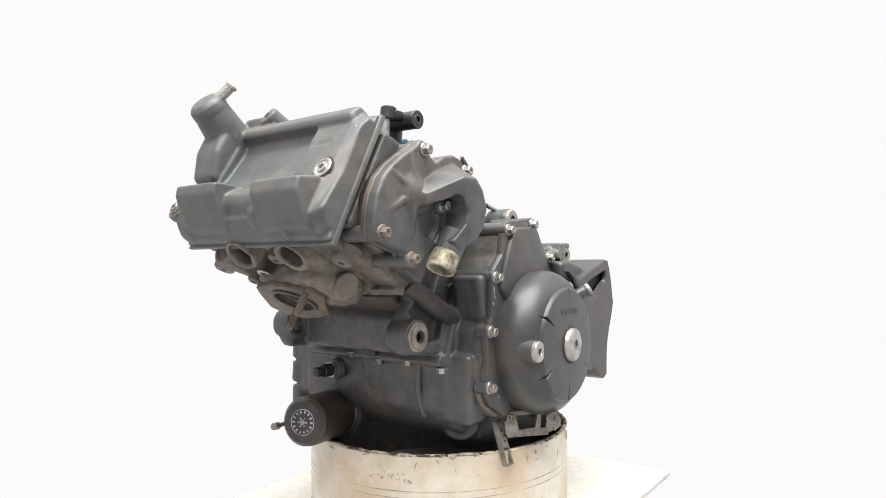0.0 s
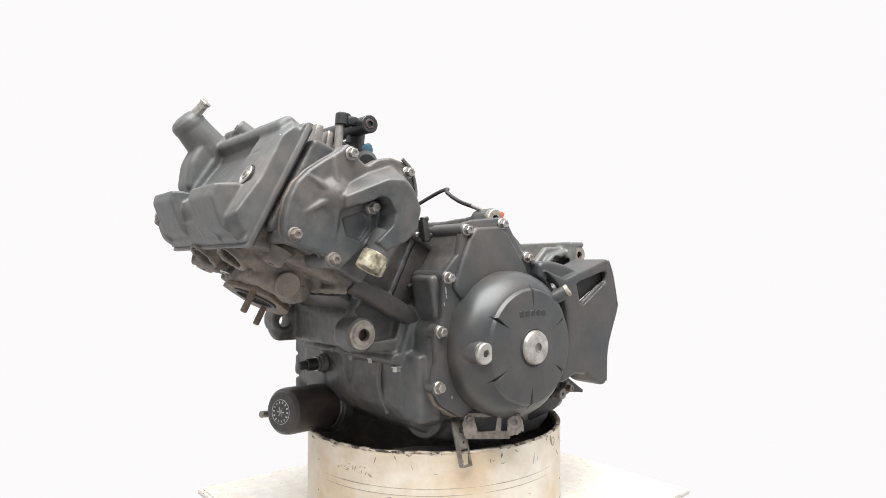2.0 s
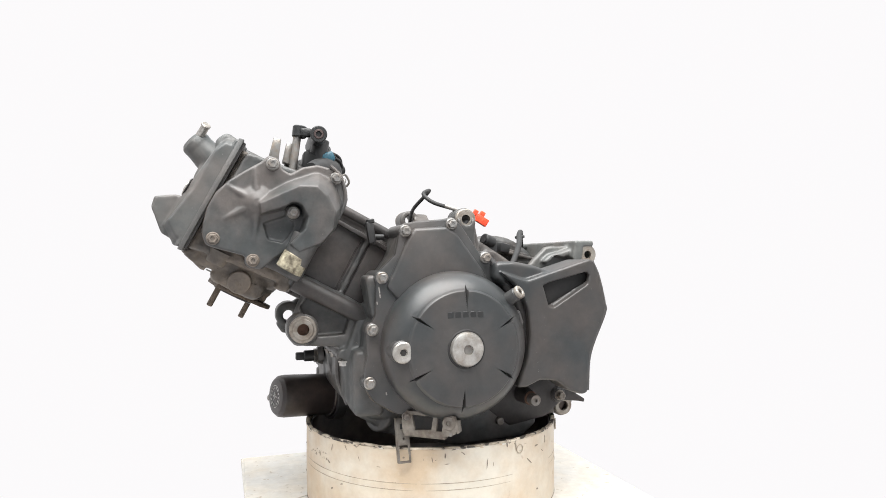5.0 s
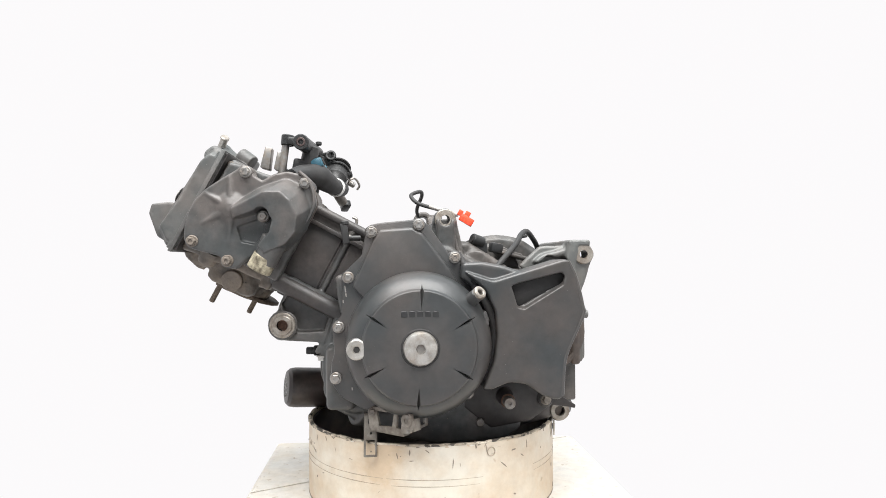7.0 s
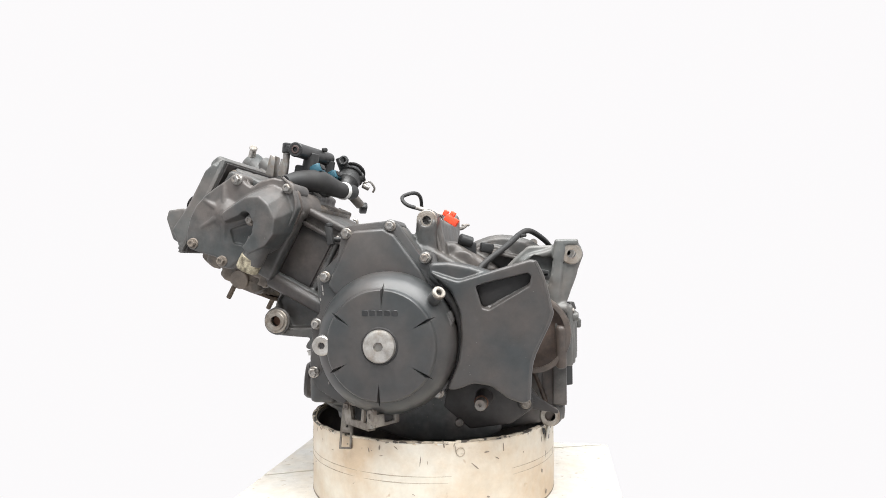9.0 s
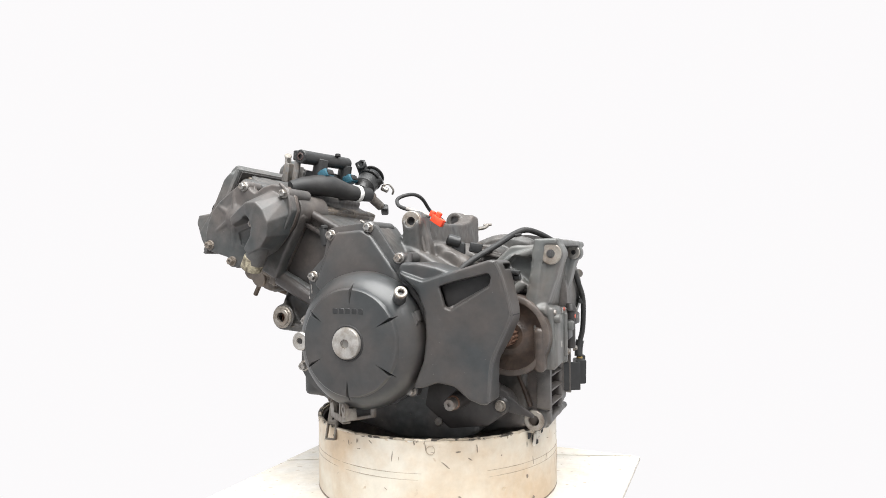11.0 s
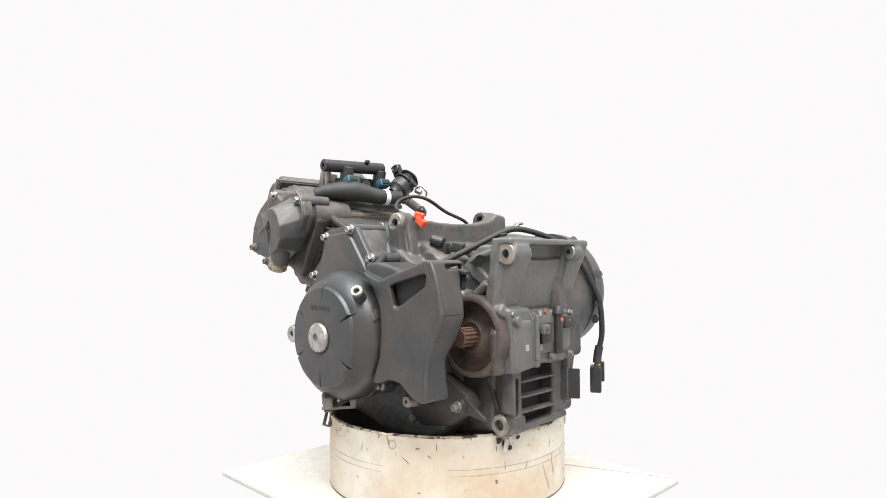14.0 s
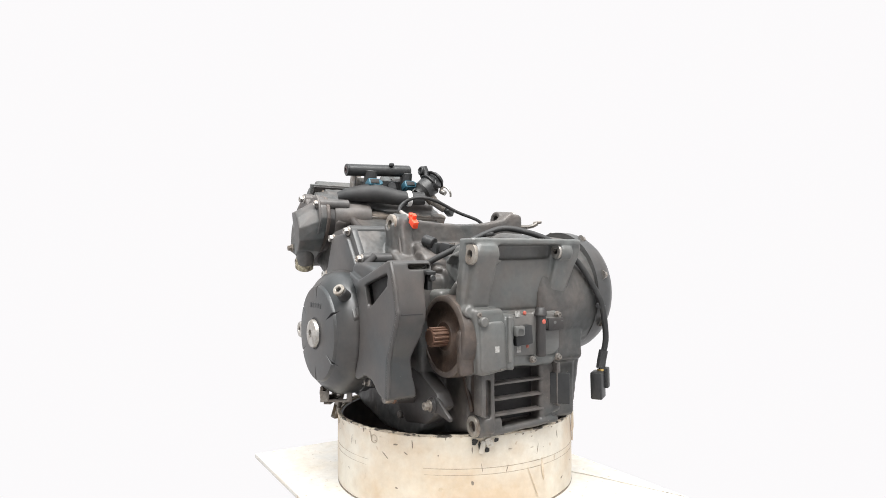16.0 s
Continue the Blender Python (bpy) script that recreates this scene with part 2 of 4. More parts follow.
def casting(solids, cuts=(), voxel=3.0, smooth=4, lumps=0.0):
    """Several solids, each cut by the cutters, melted together like a casting."""
    done = [baked(s, cuts) if cuts else s for s in solids]
    for c in cuts:
        c.free()
    out = baked(join(*done), (), voxel, smooth)
    if lumps:
        out.normal_update()
        moves = [(v, v.normal * lumps * (noise.noise(v.co * 0.05) + 0.5 * noise.noise(v.co * 0.13))) for v in out.verts]
        for v, d in moves:
            v.co += d
    return out


def part(name, bm, material_, parent, label="", sharp=38):
    """Links a bmesh in millimetres as one mesh under a thing or part whose space is in metres."""
    me = bpy.data.meshes.new(name)
    up = BASE if parent is None or parent.get("raised") else 0
    bmesh.ops.transform(bm, matrix=Matrix.Scale(0.001, 4) @ Matrix.Translation((0, 0, -up)), verts=bm.verts)
    bm.to_mesh(me)
    bm.free()
    me.materials.append(material_)
    me.shade_smooth()
    me.set_sharp_from_angle(angle=radians(sharp))
    ob = new(name, me)
    ob.parent = parent
    if parent is not None and parent.get("raised"):
        ob["raised"] = 1
    return tagged(ob, label)


# ---- setting ----
def cove():
    """A glowing white cove added round the turntable; an unseen wall behind the camera."""
    made = []
    # unseen wall, added to set how much light comes from the camera side
    for name, mat, front, label in (("backdrop", COVE, False, "seamless self-glowing white surround added round the turntable"), ("unseen_wall_behind_camera", UNSEENWALL, True, "plain taupe wall, unseen, added behind the camera to shape light")):
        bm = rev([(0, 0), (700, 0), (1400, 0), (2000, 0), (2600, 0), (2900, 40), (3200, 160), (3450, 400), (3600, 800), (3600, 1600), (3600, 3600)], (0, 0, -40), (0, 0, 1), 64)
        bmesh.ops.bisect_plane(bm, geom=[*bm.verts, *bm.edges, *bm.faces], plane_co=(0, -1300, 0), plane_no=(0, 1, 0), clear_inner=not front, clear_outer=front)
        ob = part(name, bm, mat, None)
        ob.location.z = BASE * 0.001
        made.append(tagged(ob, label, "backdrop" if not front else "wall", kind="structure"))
    return made[0]


backdrop = cove()

# ---- turntable board and drum ----
def turntable():
    top = new("turntable_board")
    tagged(top, "scuffed square white board turning under a cream drum", "turntable")
    part("board", prism([(-345, -253), (245, -258), (249, 250), (-349, 258)], -8, 0, 1.5, 2, "z"), BOARD, top)
    part("overlay_sheet", prism([(-345, -20), (80, 190), (238, 246), (-344, 253)], 0.2, 1.6, 0.4, 1, "z"), BOARD, top, "thin white sheet lying on the board")
    part("turning_disc", cyl((0, 0, -38), (0, 0, -8.5), 190, seg=64, bev=3), DRUM, top, "low white round disc under the board")
    return top


turntable_board = turntable()


def steel_drum():
    top = new("drum")
    tagged(top, "short cream-painted open drum, chipped, carrying the engine", "drum")
    c = (-56, 13.3, 0)
    wall = rev([(194, 111), (194, 3), (196.5, 0.6), (199, 3), (199.3, 28), (199.4, 60), (199.3, 90), (199, 107), (200, 110), (199.5, 112.5), (196.5, 114), (194, 113), (194, 111)], c, (0, 0, 1), 128)
    rng = random.Random(4)
    for v in wall.verts:
        a = math.atan2(v.co.y, v.co.x)
        if v.co.z > 100:
            v.co.z += 1.6 * noise.noise((math.cos(a) * 5, math.sin(a) * 5, 2)) + 1.2 * noise.noise((math.cos(a) * 22, math.sin(a) * 22, 5))
        k = 1 + 0.004 * noise.noise((math.cos(a) * 3, math.sin(a) * 3, v.co.z * 0.01))
        v.co.x, v.co.y = c[0] + (v.co.x - c[0]) * k, c[1] + (v.co.y - c[1]) * k
    part("wall", wall, DRUM, top)
    part("lining", rev([(193.6, 110), (193.6, 4), (191, 4), (191, 108), (193.6, 110)], c, (0, 0, 1), 96), DRUMINSIDE, top, "dark inside of the drum")
    for k in range(64):
        a = rng.uniform(-3.14, 3.14)
        w, h = rng.uniform(0.8, 4.5), rng.uniform(0.3, 1.3)
        z = 113.5 - abs(rng.gauss(0, 2.6)) if k < 44 else rng.uniform(20, 106)
        if k % 5 == 0:
            w, h = h, w * 1.6
        chip = prism([(-w, -h * rng.uniform(0.2, 1)), (-w * 0.3, -h), (w * 0.8, -h * rng.uniform(0.1, 1)), (w, h * 0.4), (w * rng.uniform(-0.3, 0.4), h * rng.uniform(0.4, 1)), (-w * 0.7, h * 0.5)], -0.25, 0.25, 0, axis="x")
        bmesh.ops.transform(chip, matrix=Matrix.Translation((c[0], c[1], z)) @ pose(0, 0, 0, 0, 0, math.degrees(a)) @ Matrix.Translation((200.0, 0, 0)) @ pose(0, 0, 0, rng.uniform(-35, 35), 0, 0), verts=chip.verts)
        part("chip", chip, CHIP, top)
    for k in range(26):
        a, z = rng.uniform(-172, -156) if k < 15 else rng.uniform(-150, 10), rng.uniform(80, 90) if k < 15 else rng.uniform(84, 108)
        w, h = rng.uniform(0.6, 4.2), rng.uniform(0.25, 0.9)
        if k % 3 == 1:
            w, h = h, w
        chip = prism([(-w, 0), (-w * 0.4, -h), (w * 0.5, -h * 0.5), (w, h * 0.6), (w * 0.1, h), (-w * 0.6, h * 0.4)], -0.2, 0.2, 0, axis="x")
        bmesh.ops.transform(chip, matrix=Matrix.Translation((c[0], c[1], z)) @ pose(0, 0, 0, 0, 0, a) @ Matrix.Translation((199.3, 0, 0)) @ pose(0, 0, 0, rng.uniform(-30, 30), 0, 0), verts=chip.verts)
        part("scratch", chip, GROOVE if k % 2 else CHIP, top)
    rim = ring((c[0], c[1], 112.4), (0, 0, 1), 200.5, 195.5, 2.6, 160, 0.5)
    for v in rim.verts:
        a = math.atan2(v.co.y - c[1], v.co.x - c[0])
        v.co.z += 1.5 * noise.noise((math.cos(a) * 9, math.sin(a) * 9, 1)) + 1.1 * noise.noise((math.cos(a) * 40, math.sin(a) * 40, 3))
    part("torn_rim", rim, RIM, top, "dark dirty torn rim edge")
    # two brown rings drawn on the smooth wall as groove lines
    for z in (57.6, 66.6):
        part("groove_line", ring((c[0], c[1], z), (0, 0, 1), 199.6, 197, 0.8, 128, 0.1), GROOVE, top)
    # dark ring colours in the contact shadow where drum meets board
    part("contact_shade", ring((c[0], c[1], 0.2), (0, 0, 1), 199.4, 190, 1.6, 128, 0.3), CHIP, top)
    def on_wall(bm, a, z, out=0.0, tilt=0.0):
        bmesh.ops.transform(bm, matrix=Matrix.Translation((c[0], c[1], z)) @ pose(0, 0, 0, 0, 0, a) @ Matrix.Translation((200.0 + out, 0, 0)) @ pose(0, 0, 0, tilt, 0, 0), verts=bm.verts)
        return bm
    def shard(w, h):
        return prism([(-w, -h * rng.uniform(0.2, 0.9)), (-w * 0.2, -h), (w * 0.7, -h * rng.uniform(0.3, 1)), (w, h * 0.3), (w * rng.uniform(-0.2, 0.4), h), (-w * 0.7, h * rng.uniform(0.3, 0.8))], -0.08, 0.12, 0, axis="x")
    # long scratches, streaks and dents: angle, height, half width, half height, tilt
    for a, z, w, h, tilt in ((-63, 79, 8, 0.8, -42), (-50, 100, 0.8, 6, 5), (-25, 47, 2.2, 3.6, 20), (-21, 68, 0.5, 7, 8), (-10, 63, 0.6, 6, -20), (-39, 86, 1.2, 1, 0), (-85, 89, 0.6, 8, -6), (-107, 99, 0.7, 4, 12), (-71, 104, 0.9, 7, 10), (-144, 108, 0.8, 6, 30),
                             (-152, 101, 0.8, 5, -15), (-25, 94, 1, 5, 5), (-95, 106, 4, 0.7, -40), (-53, 86, 4, 0.8, -35), (-152, 44, 2.4, 1.4, 30), (-21, 12, 3, 4, 0), (-102, 104, 1.2, 4, 0), (6, 84, 0.5, 8, -12), (-146, 54, 3, 0.8, 10), (20, 96, 0.7, 6, 10)):
        part("scratch", on_wall(shard(w, h), a, z, 0, tilt), CHIP, top)
    for a, z, w, h, tilt in ((3, 38, 0.9, 26, 24), (9, 52, 2.6, 18, 8), (-38, 38, 4, 3, 0)):
        part("stain", on_wall(shard(w, h), a, z, -0.05, tilt), STAIN, top)
    part("dent_ring", on_wall(ring((0, 0, 0), (1, 0, 0), 6.5, 5.4, 0.8, 24, 0.2), -69, 100), GROOVE, top)
    for k in range(46):
        a, w = rng.uniform(-180, 60), rng.uniform(0.8, 5)
        part("rim_tear", on_wall(shard(w, rng.uniform(0.3, 1.5)), a, 113 - rng.uniform(0, 1.6), 0.2, rng.uniform(-18, 18)), (CHIP, STAIN, BOARD)[k % 3], top)
    part("paper_scrap", join(on_wall(box((0, 0, 0), (2, 10, 13), bev=0.6), -18, 104, 2, 20), on_wall(box((0, 0, 0), (2, 7, 18), bev=0.6), -21, 98, 3, -15)), BOARD, top, "torn pale paper scrap on the rim")
    for a, z, w, h in ((-24, 106, 5, 5), (-19, 94, 4, 4), (-15, 107, 4, 3), (-22, 100, 3, 7)):
        part("dark_scrap", on_wall(shard(w, h), a, z, 2.2, 15), DARK, top)
    part("tape_flap", join(on_wall(box((0, 0, 0), (3, 16, 30), bev=1), 43, 100, 2, 6), on_wall(box((0, 0, 0), (2, 7, 26), bev=0.8), 45, 78, 1, -4)), DRUM, top, "torn whitish tape flap")
    part("inner_floor", cyl((c[0], c[1], 1), (c[0], c[1], 12), 192, seg=64, bev=1), DRUMINSIDE, top, "dark inside of the drum")
    return top


drum = steel_drum()

# ---- the engine ----
engine = new("motorcycle_engine")
engine["raised"] = 1
tagged(engine, "used black parallel-twin motorcycle engine standing on a drum", "engine")


def bolt(p, d, r=7.5, h=8.0, parent=engine, mat=STEEL):
    """A flanged hexagon bolt."""
    d = Vector(d).normalized()
    p = Vector(p)
    b = join(rev([(0, 0), (r, 0), (r, 1.2), (r * 0.86, 2.6), (0, 2.6)], p, d, 24),
             rev([(0, 2.4), (r * 0.74, 2.4), (r * 0.74, h - 1), (r * 0.62, h), (r * 0.34, h), (r * 0.3, h - 1), (0, h - 1)], p, d, 6))
    return part("bolt", b, mat, parent, "", 30)


def crankcase():
    s = [
        prism([(-222, 172), (-226, 235), (-205, 288), (-165, 366), (-95, 396), (-40, 386), (20, 352), (60, 340), (66, 118), (40, 100), (-60, 96), (-150, 118), (-205, 150)], -128, 118, 6),
        prism([(20, 352), (120, 350), (144, 330), (144, 212), (126, 206), (124, 120), (40, 100), (20, 200)], -84, 118, 6),
        prism([(-200, 150), (-222, 172), (-226, 250), (-200, 290), (-150, 290), (-150, 140)], 100, 158, 5),
        cyl((-212, 156, 150), (-212, 156, 176), 14), cyl((-212, 156, 182), (-212, 156, 212), 14), cyl((-212, 156, 218), (-212, 156, 246), 14),

        prism([(-158, 396), (-152, 411), (-140, 414), (-98, 418), (-82, 420), (-74, 412), (-46, 372), (-24, 346), (-2, 313), (9, 262), (3, 216), (-10, 188), (-44, 163), (-88, 155), (-128, 158), (-164, 165), (-190, 180),
               (-204, 202), (-203, 238), (-202, 272), (-190, 292), (-189, 336), (-164, 370)], -169, -100, 3),
        box((-186, -144, 318), (26, 46, 56), (0, -8, 0), 5), box((-196, -128, 200), (40, 60, 90), (0, 0, 0), 8),
        prism([(-216, 160), (-219, 238), (-150, 250), (-110, 200), (-120, 148), (-180, 146)], -140, -60, 8),
        # folds of the front wall and the belly under it
        cyl((-206, -60, 246), (-196, -60, 168), 26, 20), cyl((-206, 0, 246), (-194, 0, 168), 30, 24), cyl((-206, 66, 246), (-200, 66, 172), 24, 20), cyl((-200, -108, 236), (-184, -108, 160), 24, 18),
        cyl((-176, -116, 152), (-120, -80, 134), 26, 30), prism([(-214, 176), (-204, 154), (-176, 138), (-60, 100), (-60, 190)], -96, 96, 16, 3), prism([(-236, 232), (-230, 244), (-200, 248), (-200, 226), (-222, 228)], -124, 120, 3),
        # front mounting arms
        prism([(-300, 262), (-290, 251), (-205, 244), (-188, 290), (-245, 326), (-272, 332)], -118, -98, 3),
        prism([(-300, 262), (-290, 247), (-205, 244), (-188, 290), (-240, 322), (-272, 300)], 88, 106, 3),
        cyl((-280, -104, 273), (-264, -106, 338), 17, 9), cyl((-280, -126, 273), (-280, -92, 273), 21.5), cyl((-280, 84, 278), (-280, 116, 278), 21),
        prism([(-262, 247), (-205, 244), (-190, 290), (-226, 318), (-252, 312), (-264, 290)], -100, 92, 4), box((-246, 20, 322), (40, 120, 16), (0, 25, 0), 4),
        # cylinder block and its bolt columns
        uvprism([(-20, -2), (112, -2), (112, 126), (40, 128), (-30, 110)], -104, 84, 4),
        cyl(uvy(-30, 6, -112), uvy(112, 6, -112), 13), cyl(uvy(-20, 120, -100), uvy(112, 120, -100), 8),
        uvprism([(36, 0), (44, 0), (44, 124), (36, 124)], -111, -95, 2),
        # beam between the upper mounts
        prism([(-122, 360), (-128, 424), (-108, 438), (-90, 434), (-60, 430), (0, 427), (60, 430), (95, 437), (112, 450), (138, 446), (142, 360)], -58, -30, 4, axis="x"),
        prism([(112, 366), (112, 448), (138, 444), (140, 366)], -76, -40, 4, axis="x"), cyl((-44, -118, 425), (-44, -84, 425), 17), cyl((-66, 104, 438), (-66, 142, 438), 17),
        prism([(-68, 375), (-62, 428), (-28, 432), (-14, 366), (-20, 350), (-60, 350)], -112, -92, 3),
        # gearbox and right cover
        cyl((58, 20, 306), (58, 150, 306), 103, 96, 56, 8), cyl((-90, 20, 262), (-90, 140, 262), 100, 92, 56, 8),
        prism([(-225, 165), (-226, 250), (-150, 300), (60, 400), (140, 340), (126, 220), (110, 130), (-150, 130)], 60, 132, 8),
        prism([(-62, 330), (-60, 388), (-10, 396), (60, 352), (30, 330)], -95, 60, 8),
        cyl((5, -98, 358), (5, 10, 358), 22), cyl((42, -40, 350), (42, 60, 350), 40),
    ]
    cuts = [prism([(-284, 303), (-270, 318), (-236, 312), (-214, 292), (-222, 262), (-262, 262)], -122, -104, 0),
            cyl((-280, -140, 273), (-280, 140, 276), 9), cyl((-44, -140, 425), (-44, -60, 425), 9), cyl((-66, 90, 438), (-66, 160, 438), 8)]
    case = part("crankcase", casting(s, cuts, 2.2, 2, 0.9), CASE, engine, "black painted crankcase with brown road dust", 60)
    for y0, z in ((-129, 273),):
        part("mount_ring", join(ring((-280, -129, z), (0, 1, 0), 18.4, 13, 7), ring((-280, -131, z), (0, 1, 0), 14.5, 8, 7)), LUGFACE, case, "bare machined mounting face")
    for a, b in (((-60, 372), (-54, 408)), ((-24, 370), (-32, 408)), ((-44, 372), (-44, 404))):
        part("ear_rib", cyl((a[0], -112, a[1]), (b[0], -113, b[1]), 3.2, 2.6, 10), CASE, case)
    part("mount_ring", ring((-44, -123, 425), (0, 1, 0), 15.6, 6.8, 7), LUGFACE, case)
    part("thread", cyl((-280, -118, 273), (-280, -112, 273), 9.5), RUST, case, "rusty threaded bore")
    part("mount_ring", ring((-66, 138, 438), (0, 1, 0), 17, 8, 6), ALU, case)
    return case


case = crankcase()


def barrel_details():
    b = part("cylinder_block", uvprism([(2, 14), (34, 14), (34, 112), (2, 112)], -109, -100, 2), BLACK, engine, "black ribbed cylinder block")
    part("panel", uvprism([(48, 14), (104, 14), (104, 104), (48, 110)], -109, -100, 2), BLACK, b)
    part("bolt_column", cyl(uvy(-26, 4, -117), uvy(106, 4, -117), 12.5, seg=32), BLACK, b)
    part("bolt_column", cyl(uvy(-8, 124, -106), uvy(104, 124, -106), 7, seg=32), BLACK, b)
    part("rail", uvprism([(-4, 100), (104, 102), (104, 108), (-4, 106)], -116, -100, 1.5), BLACK, b)
    part("base_flange", uvprism([(-8, -6), (0, -6), (0, 128), (-8, 124)], -114, 92, 1.5), BLACK, b)
    part("head_gasket", uvprism([(104.5, -12), (107, -12), (107, 132), (104.5, 132)], -119, 98, 0.5, 1), DULLSTEEL, b, "thin grey head gasket edge")
    part("side_web", uvprism([(2, 20), (104, 20), (104, 96), (2, 96)], -106, -100.5, 1), BLACK, b)
    part("front_skirt", uvprism([(0, -14), (100, -14), (100, -2), (0, -2)], -96, 80, 3), BLACK, b)
    part("vent_hose", pipe([uvy(20, 40, -112), uvy(8, 52, -118), uvy(-6, 44, -116), uvy(-14, 20, -118)], 3, 8), RUBBER, b)
    part("small_screw", cyl(uvy(40, 108, -112), uvy(40, 108, -118), 4), STEEL, b)
    part("case_split_rib", prism([(-222, 236), (-206, 240), (-206, 246), (-222, 244)], -126, 150, 1.5), CASE, case)
    part("dusty_fillet", prism([(-207, 204), (-196, 180), (-166, 160), (-150, 157), (-148, 170), (-180, 190), (-190, 206)], -165, -132, 5, 3), DUSTY, case, "brown dust caked under the cover")
    part("front_boss", rev([(0, 0), (15, 0), (13, 8), (7, 10), (0, 10)], (-228, 62, 211), (-1, 0, 0), 28), CASE, case)
    part("front_rib", pipe([(-226, -86, 232), (-226, -84, 196), (-212, -84, 160)], 4, 8), CASE, case)
    part("clip_bracket", join(box((-232, -10, 250), (20, 26, 4), (0, 20, 0), 1), box((-240, -10, 244), (4, 26, 14), (0, 10, 0), 1)), GREASY, case)
    part("hose_stub", cyl((-214, -96, 262), (-240, -98, 258), 8), RUBBER, case)
    part("front_screw", cyl((-224, 8, 300), (-250, 8, 302), 6), BRASS, case)


barrel_details()


def stator_cover():
    flange = prism([(-160, 398), (-154, 414), (-140, 417), (-98, 421), (-84, 423), (-73, 415), (-44, 374), (-30, 366), (-22, 350), (0, 315), (12, 262), (6, 215),
                    (-8, 185), (-42, 160), (-88, 152), (-128, 155), (-164, 162), (-194, 180), (-207, 200), (-206, 226), (-202, 240), (-205, 272), (-192, 292), (-191, 336), (-188, 350), (-165, 372)],
                   -177, -166, 2.5, 2)
    cov = part("stator_cover", flange, COVER, engine, "satin dark grey generator cover with silver caps")
    upper = prism([(-150, 392), (-140, 408), (-95, 411), (-80, 402), (-42, 352), (-24, 320), (-150, 300), (-178, 330)], -184, -170, 5, 3)
    part("upper_panel", upper, COVER, cov)
    hx, hz = -87, 251
    dome = rev([(0, -160), (98, -160), (99, -181), (99, -192), (98, -201), (95, -209), (89.5, -217), (83, -223), (78.5, -226.4), (76.5, -227.4), (75, -230.6), (73.6, -232), (71, -232.4), (40, -234.5), (24, -235), (24, -230), (0, -230)], (hx, 0, hz), (0, 1, 0), 96)
    cuts = []
    for k in range(6):
        a = radians(88 + 60 * k)
        c, s = math.cos(a), math.sin(a)
        def at(r, w, y):
            return (hx + r * c - w * s, y, hz + r * s + w * c)
        bm = bmesh.new()
        a0, b0, c0, d0 = [bm.verts.new(p) for p in (at(47, 0, -235), at(87, 7.5, -239), at(87, -7.5, -239), at(85, 0, -222))]
        for f in ((a0, b0, c0), (a0, d0, b0), (a0, c0, d0), (b0, d0, c0)):
            bm.faces.new(f)
        bmesh.ops.recalc_face_normals(bm, faces=bm.faces)
        cuts.append(bm)
    part("dome", baked(dome, cuts), COVER, cov, "", 30)
    part("cap_seat", ring((hx, -232, hz), (0, -1, 0), 25.5, 20, 4.2), DARK, cov)
    cap = part("centre_cap", join(rev([(0, 0), (22.5, 0), (22.5, 5), (21, 8), (17, 9.5), (8, 10), (6.5, 10), (6.5, 7), (0, 7)], (hx, -233, hz), (0, -1, 0), 48)), ALU, cov, "large bare aluminium cap with a hexagon socket")
    part("socket", rev([(0, 0), (6.2, 0), (6.2, 0.6), (0, 0.6)], (hx, -239.8, hz), (0, -1, 0), 6), DULLSTEEL, cap)
    part("cap_boss", cyl((-169, -170, 250), (-169, -226, 250), 16.5, 14.5), COVER, cov)
    cap = part("inspection_cap", rev([(0, 0), (13.4, 0), (13.4, 4), (12, 5.5), (5, 5.8), (4.5, 4), (0, 4)], (-169, -226.5, 250), (0, -1, 0), 40), ALU, cov, "small bare aluminium cap")
    # dark disc coloured as the shade inside the socket
    part("socket", rev([(0, 0), (4.4, 0), (4.4, 0.6), (0, 0.6)], (-169, -230.2, 250), (0, -1, 0), 6), DARK, cap)
    # maker's mark as plain raised bars
    for k in range(5):
        part("mark_bar", box((-107.5 + k * 10.2, -234.0, 295), (8.2, 1.0, 8.0), bev=0.4, seg=1), PLASTIC, cov)
    # hold-down boss at the rim and a square tab
    d = Vector((0.5, -0.7, 0.5))
    part("plug_boss", cyl((-30, -196, 300), Vector((-30, -196, 300)) + d.normalized() * 40, 10, 9), COVER, cov)
    p = Vector((-30, -196, 300)) + d.normalized() * 40
    part("plug", ring(p, d, 9, 4, 6), LUGFACE, cov, "bare metal plug end")
    part("tab", join(box((-2, -196, 286), (18, 16, 16), (0, -20, 0), 3), prism([(-24, 284), (-2, 296), (8, 280), (2, 268), (-16, 272)], -209, -184, 3)), COVER, cov)
    for x, z, l_ in ((-187, 326, 9), (-186, 318, 5), (-190, 309, 4), (-150, 268, 3), (-178, 190, 4)):
        part("paint_chip", box((x, -177.3, z), (1.6, 0.7, l_), (0, -8, 0), 0.2, 1), PALECHIP, cov)
    for p in ((-151, -175, 404), (-183, -175, 342), (-196, -175, 274), (-200, -175, 205), (-86, -175, 414), (-36, -175, 368), (-19, -172, 180)):
        part("bolt_boss", cyl((p[0], p[1] + (62 if p[2] > 340 else 16), p[2]), (p[0], p[1] - 2, p[2]), 9.5), COVER, cov)
        bolt((p[0], p[1] - 2, p[2]), (0, -1, 0), 8.2, 9, cov)
    return cov


stator_cover()


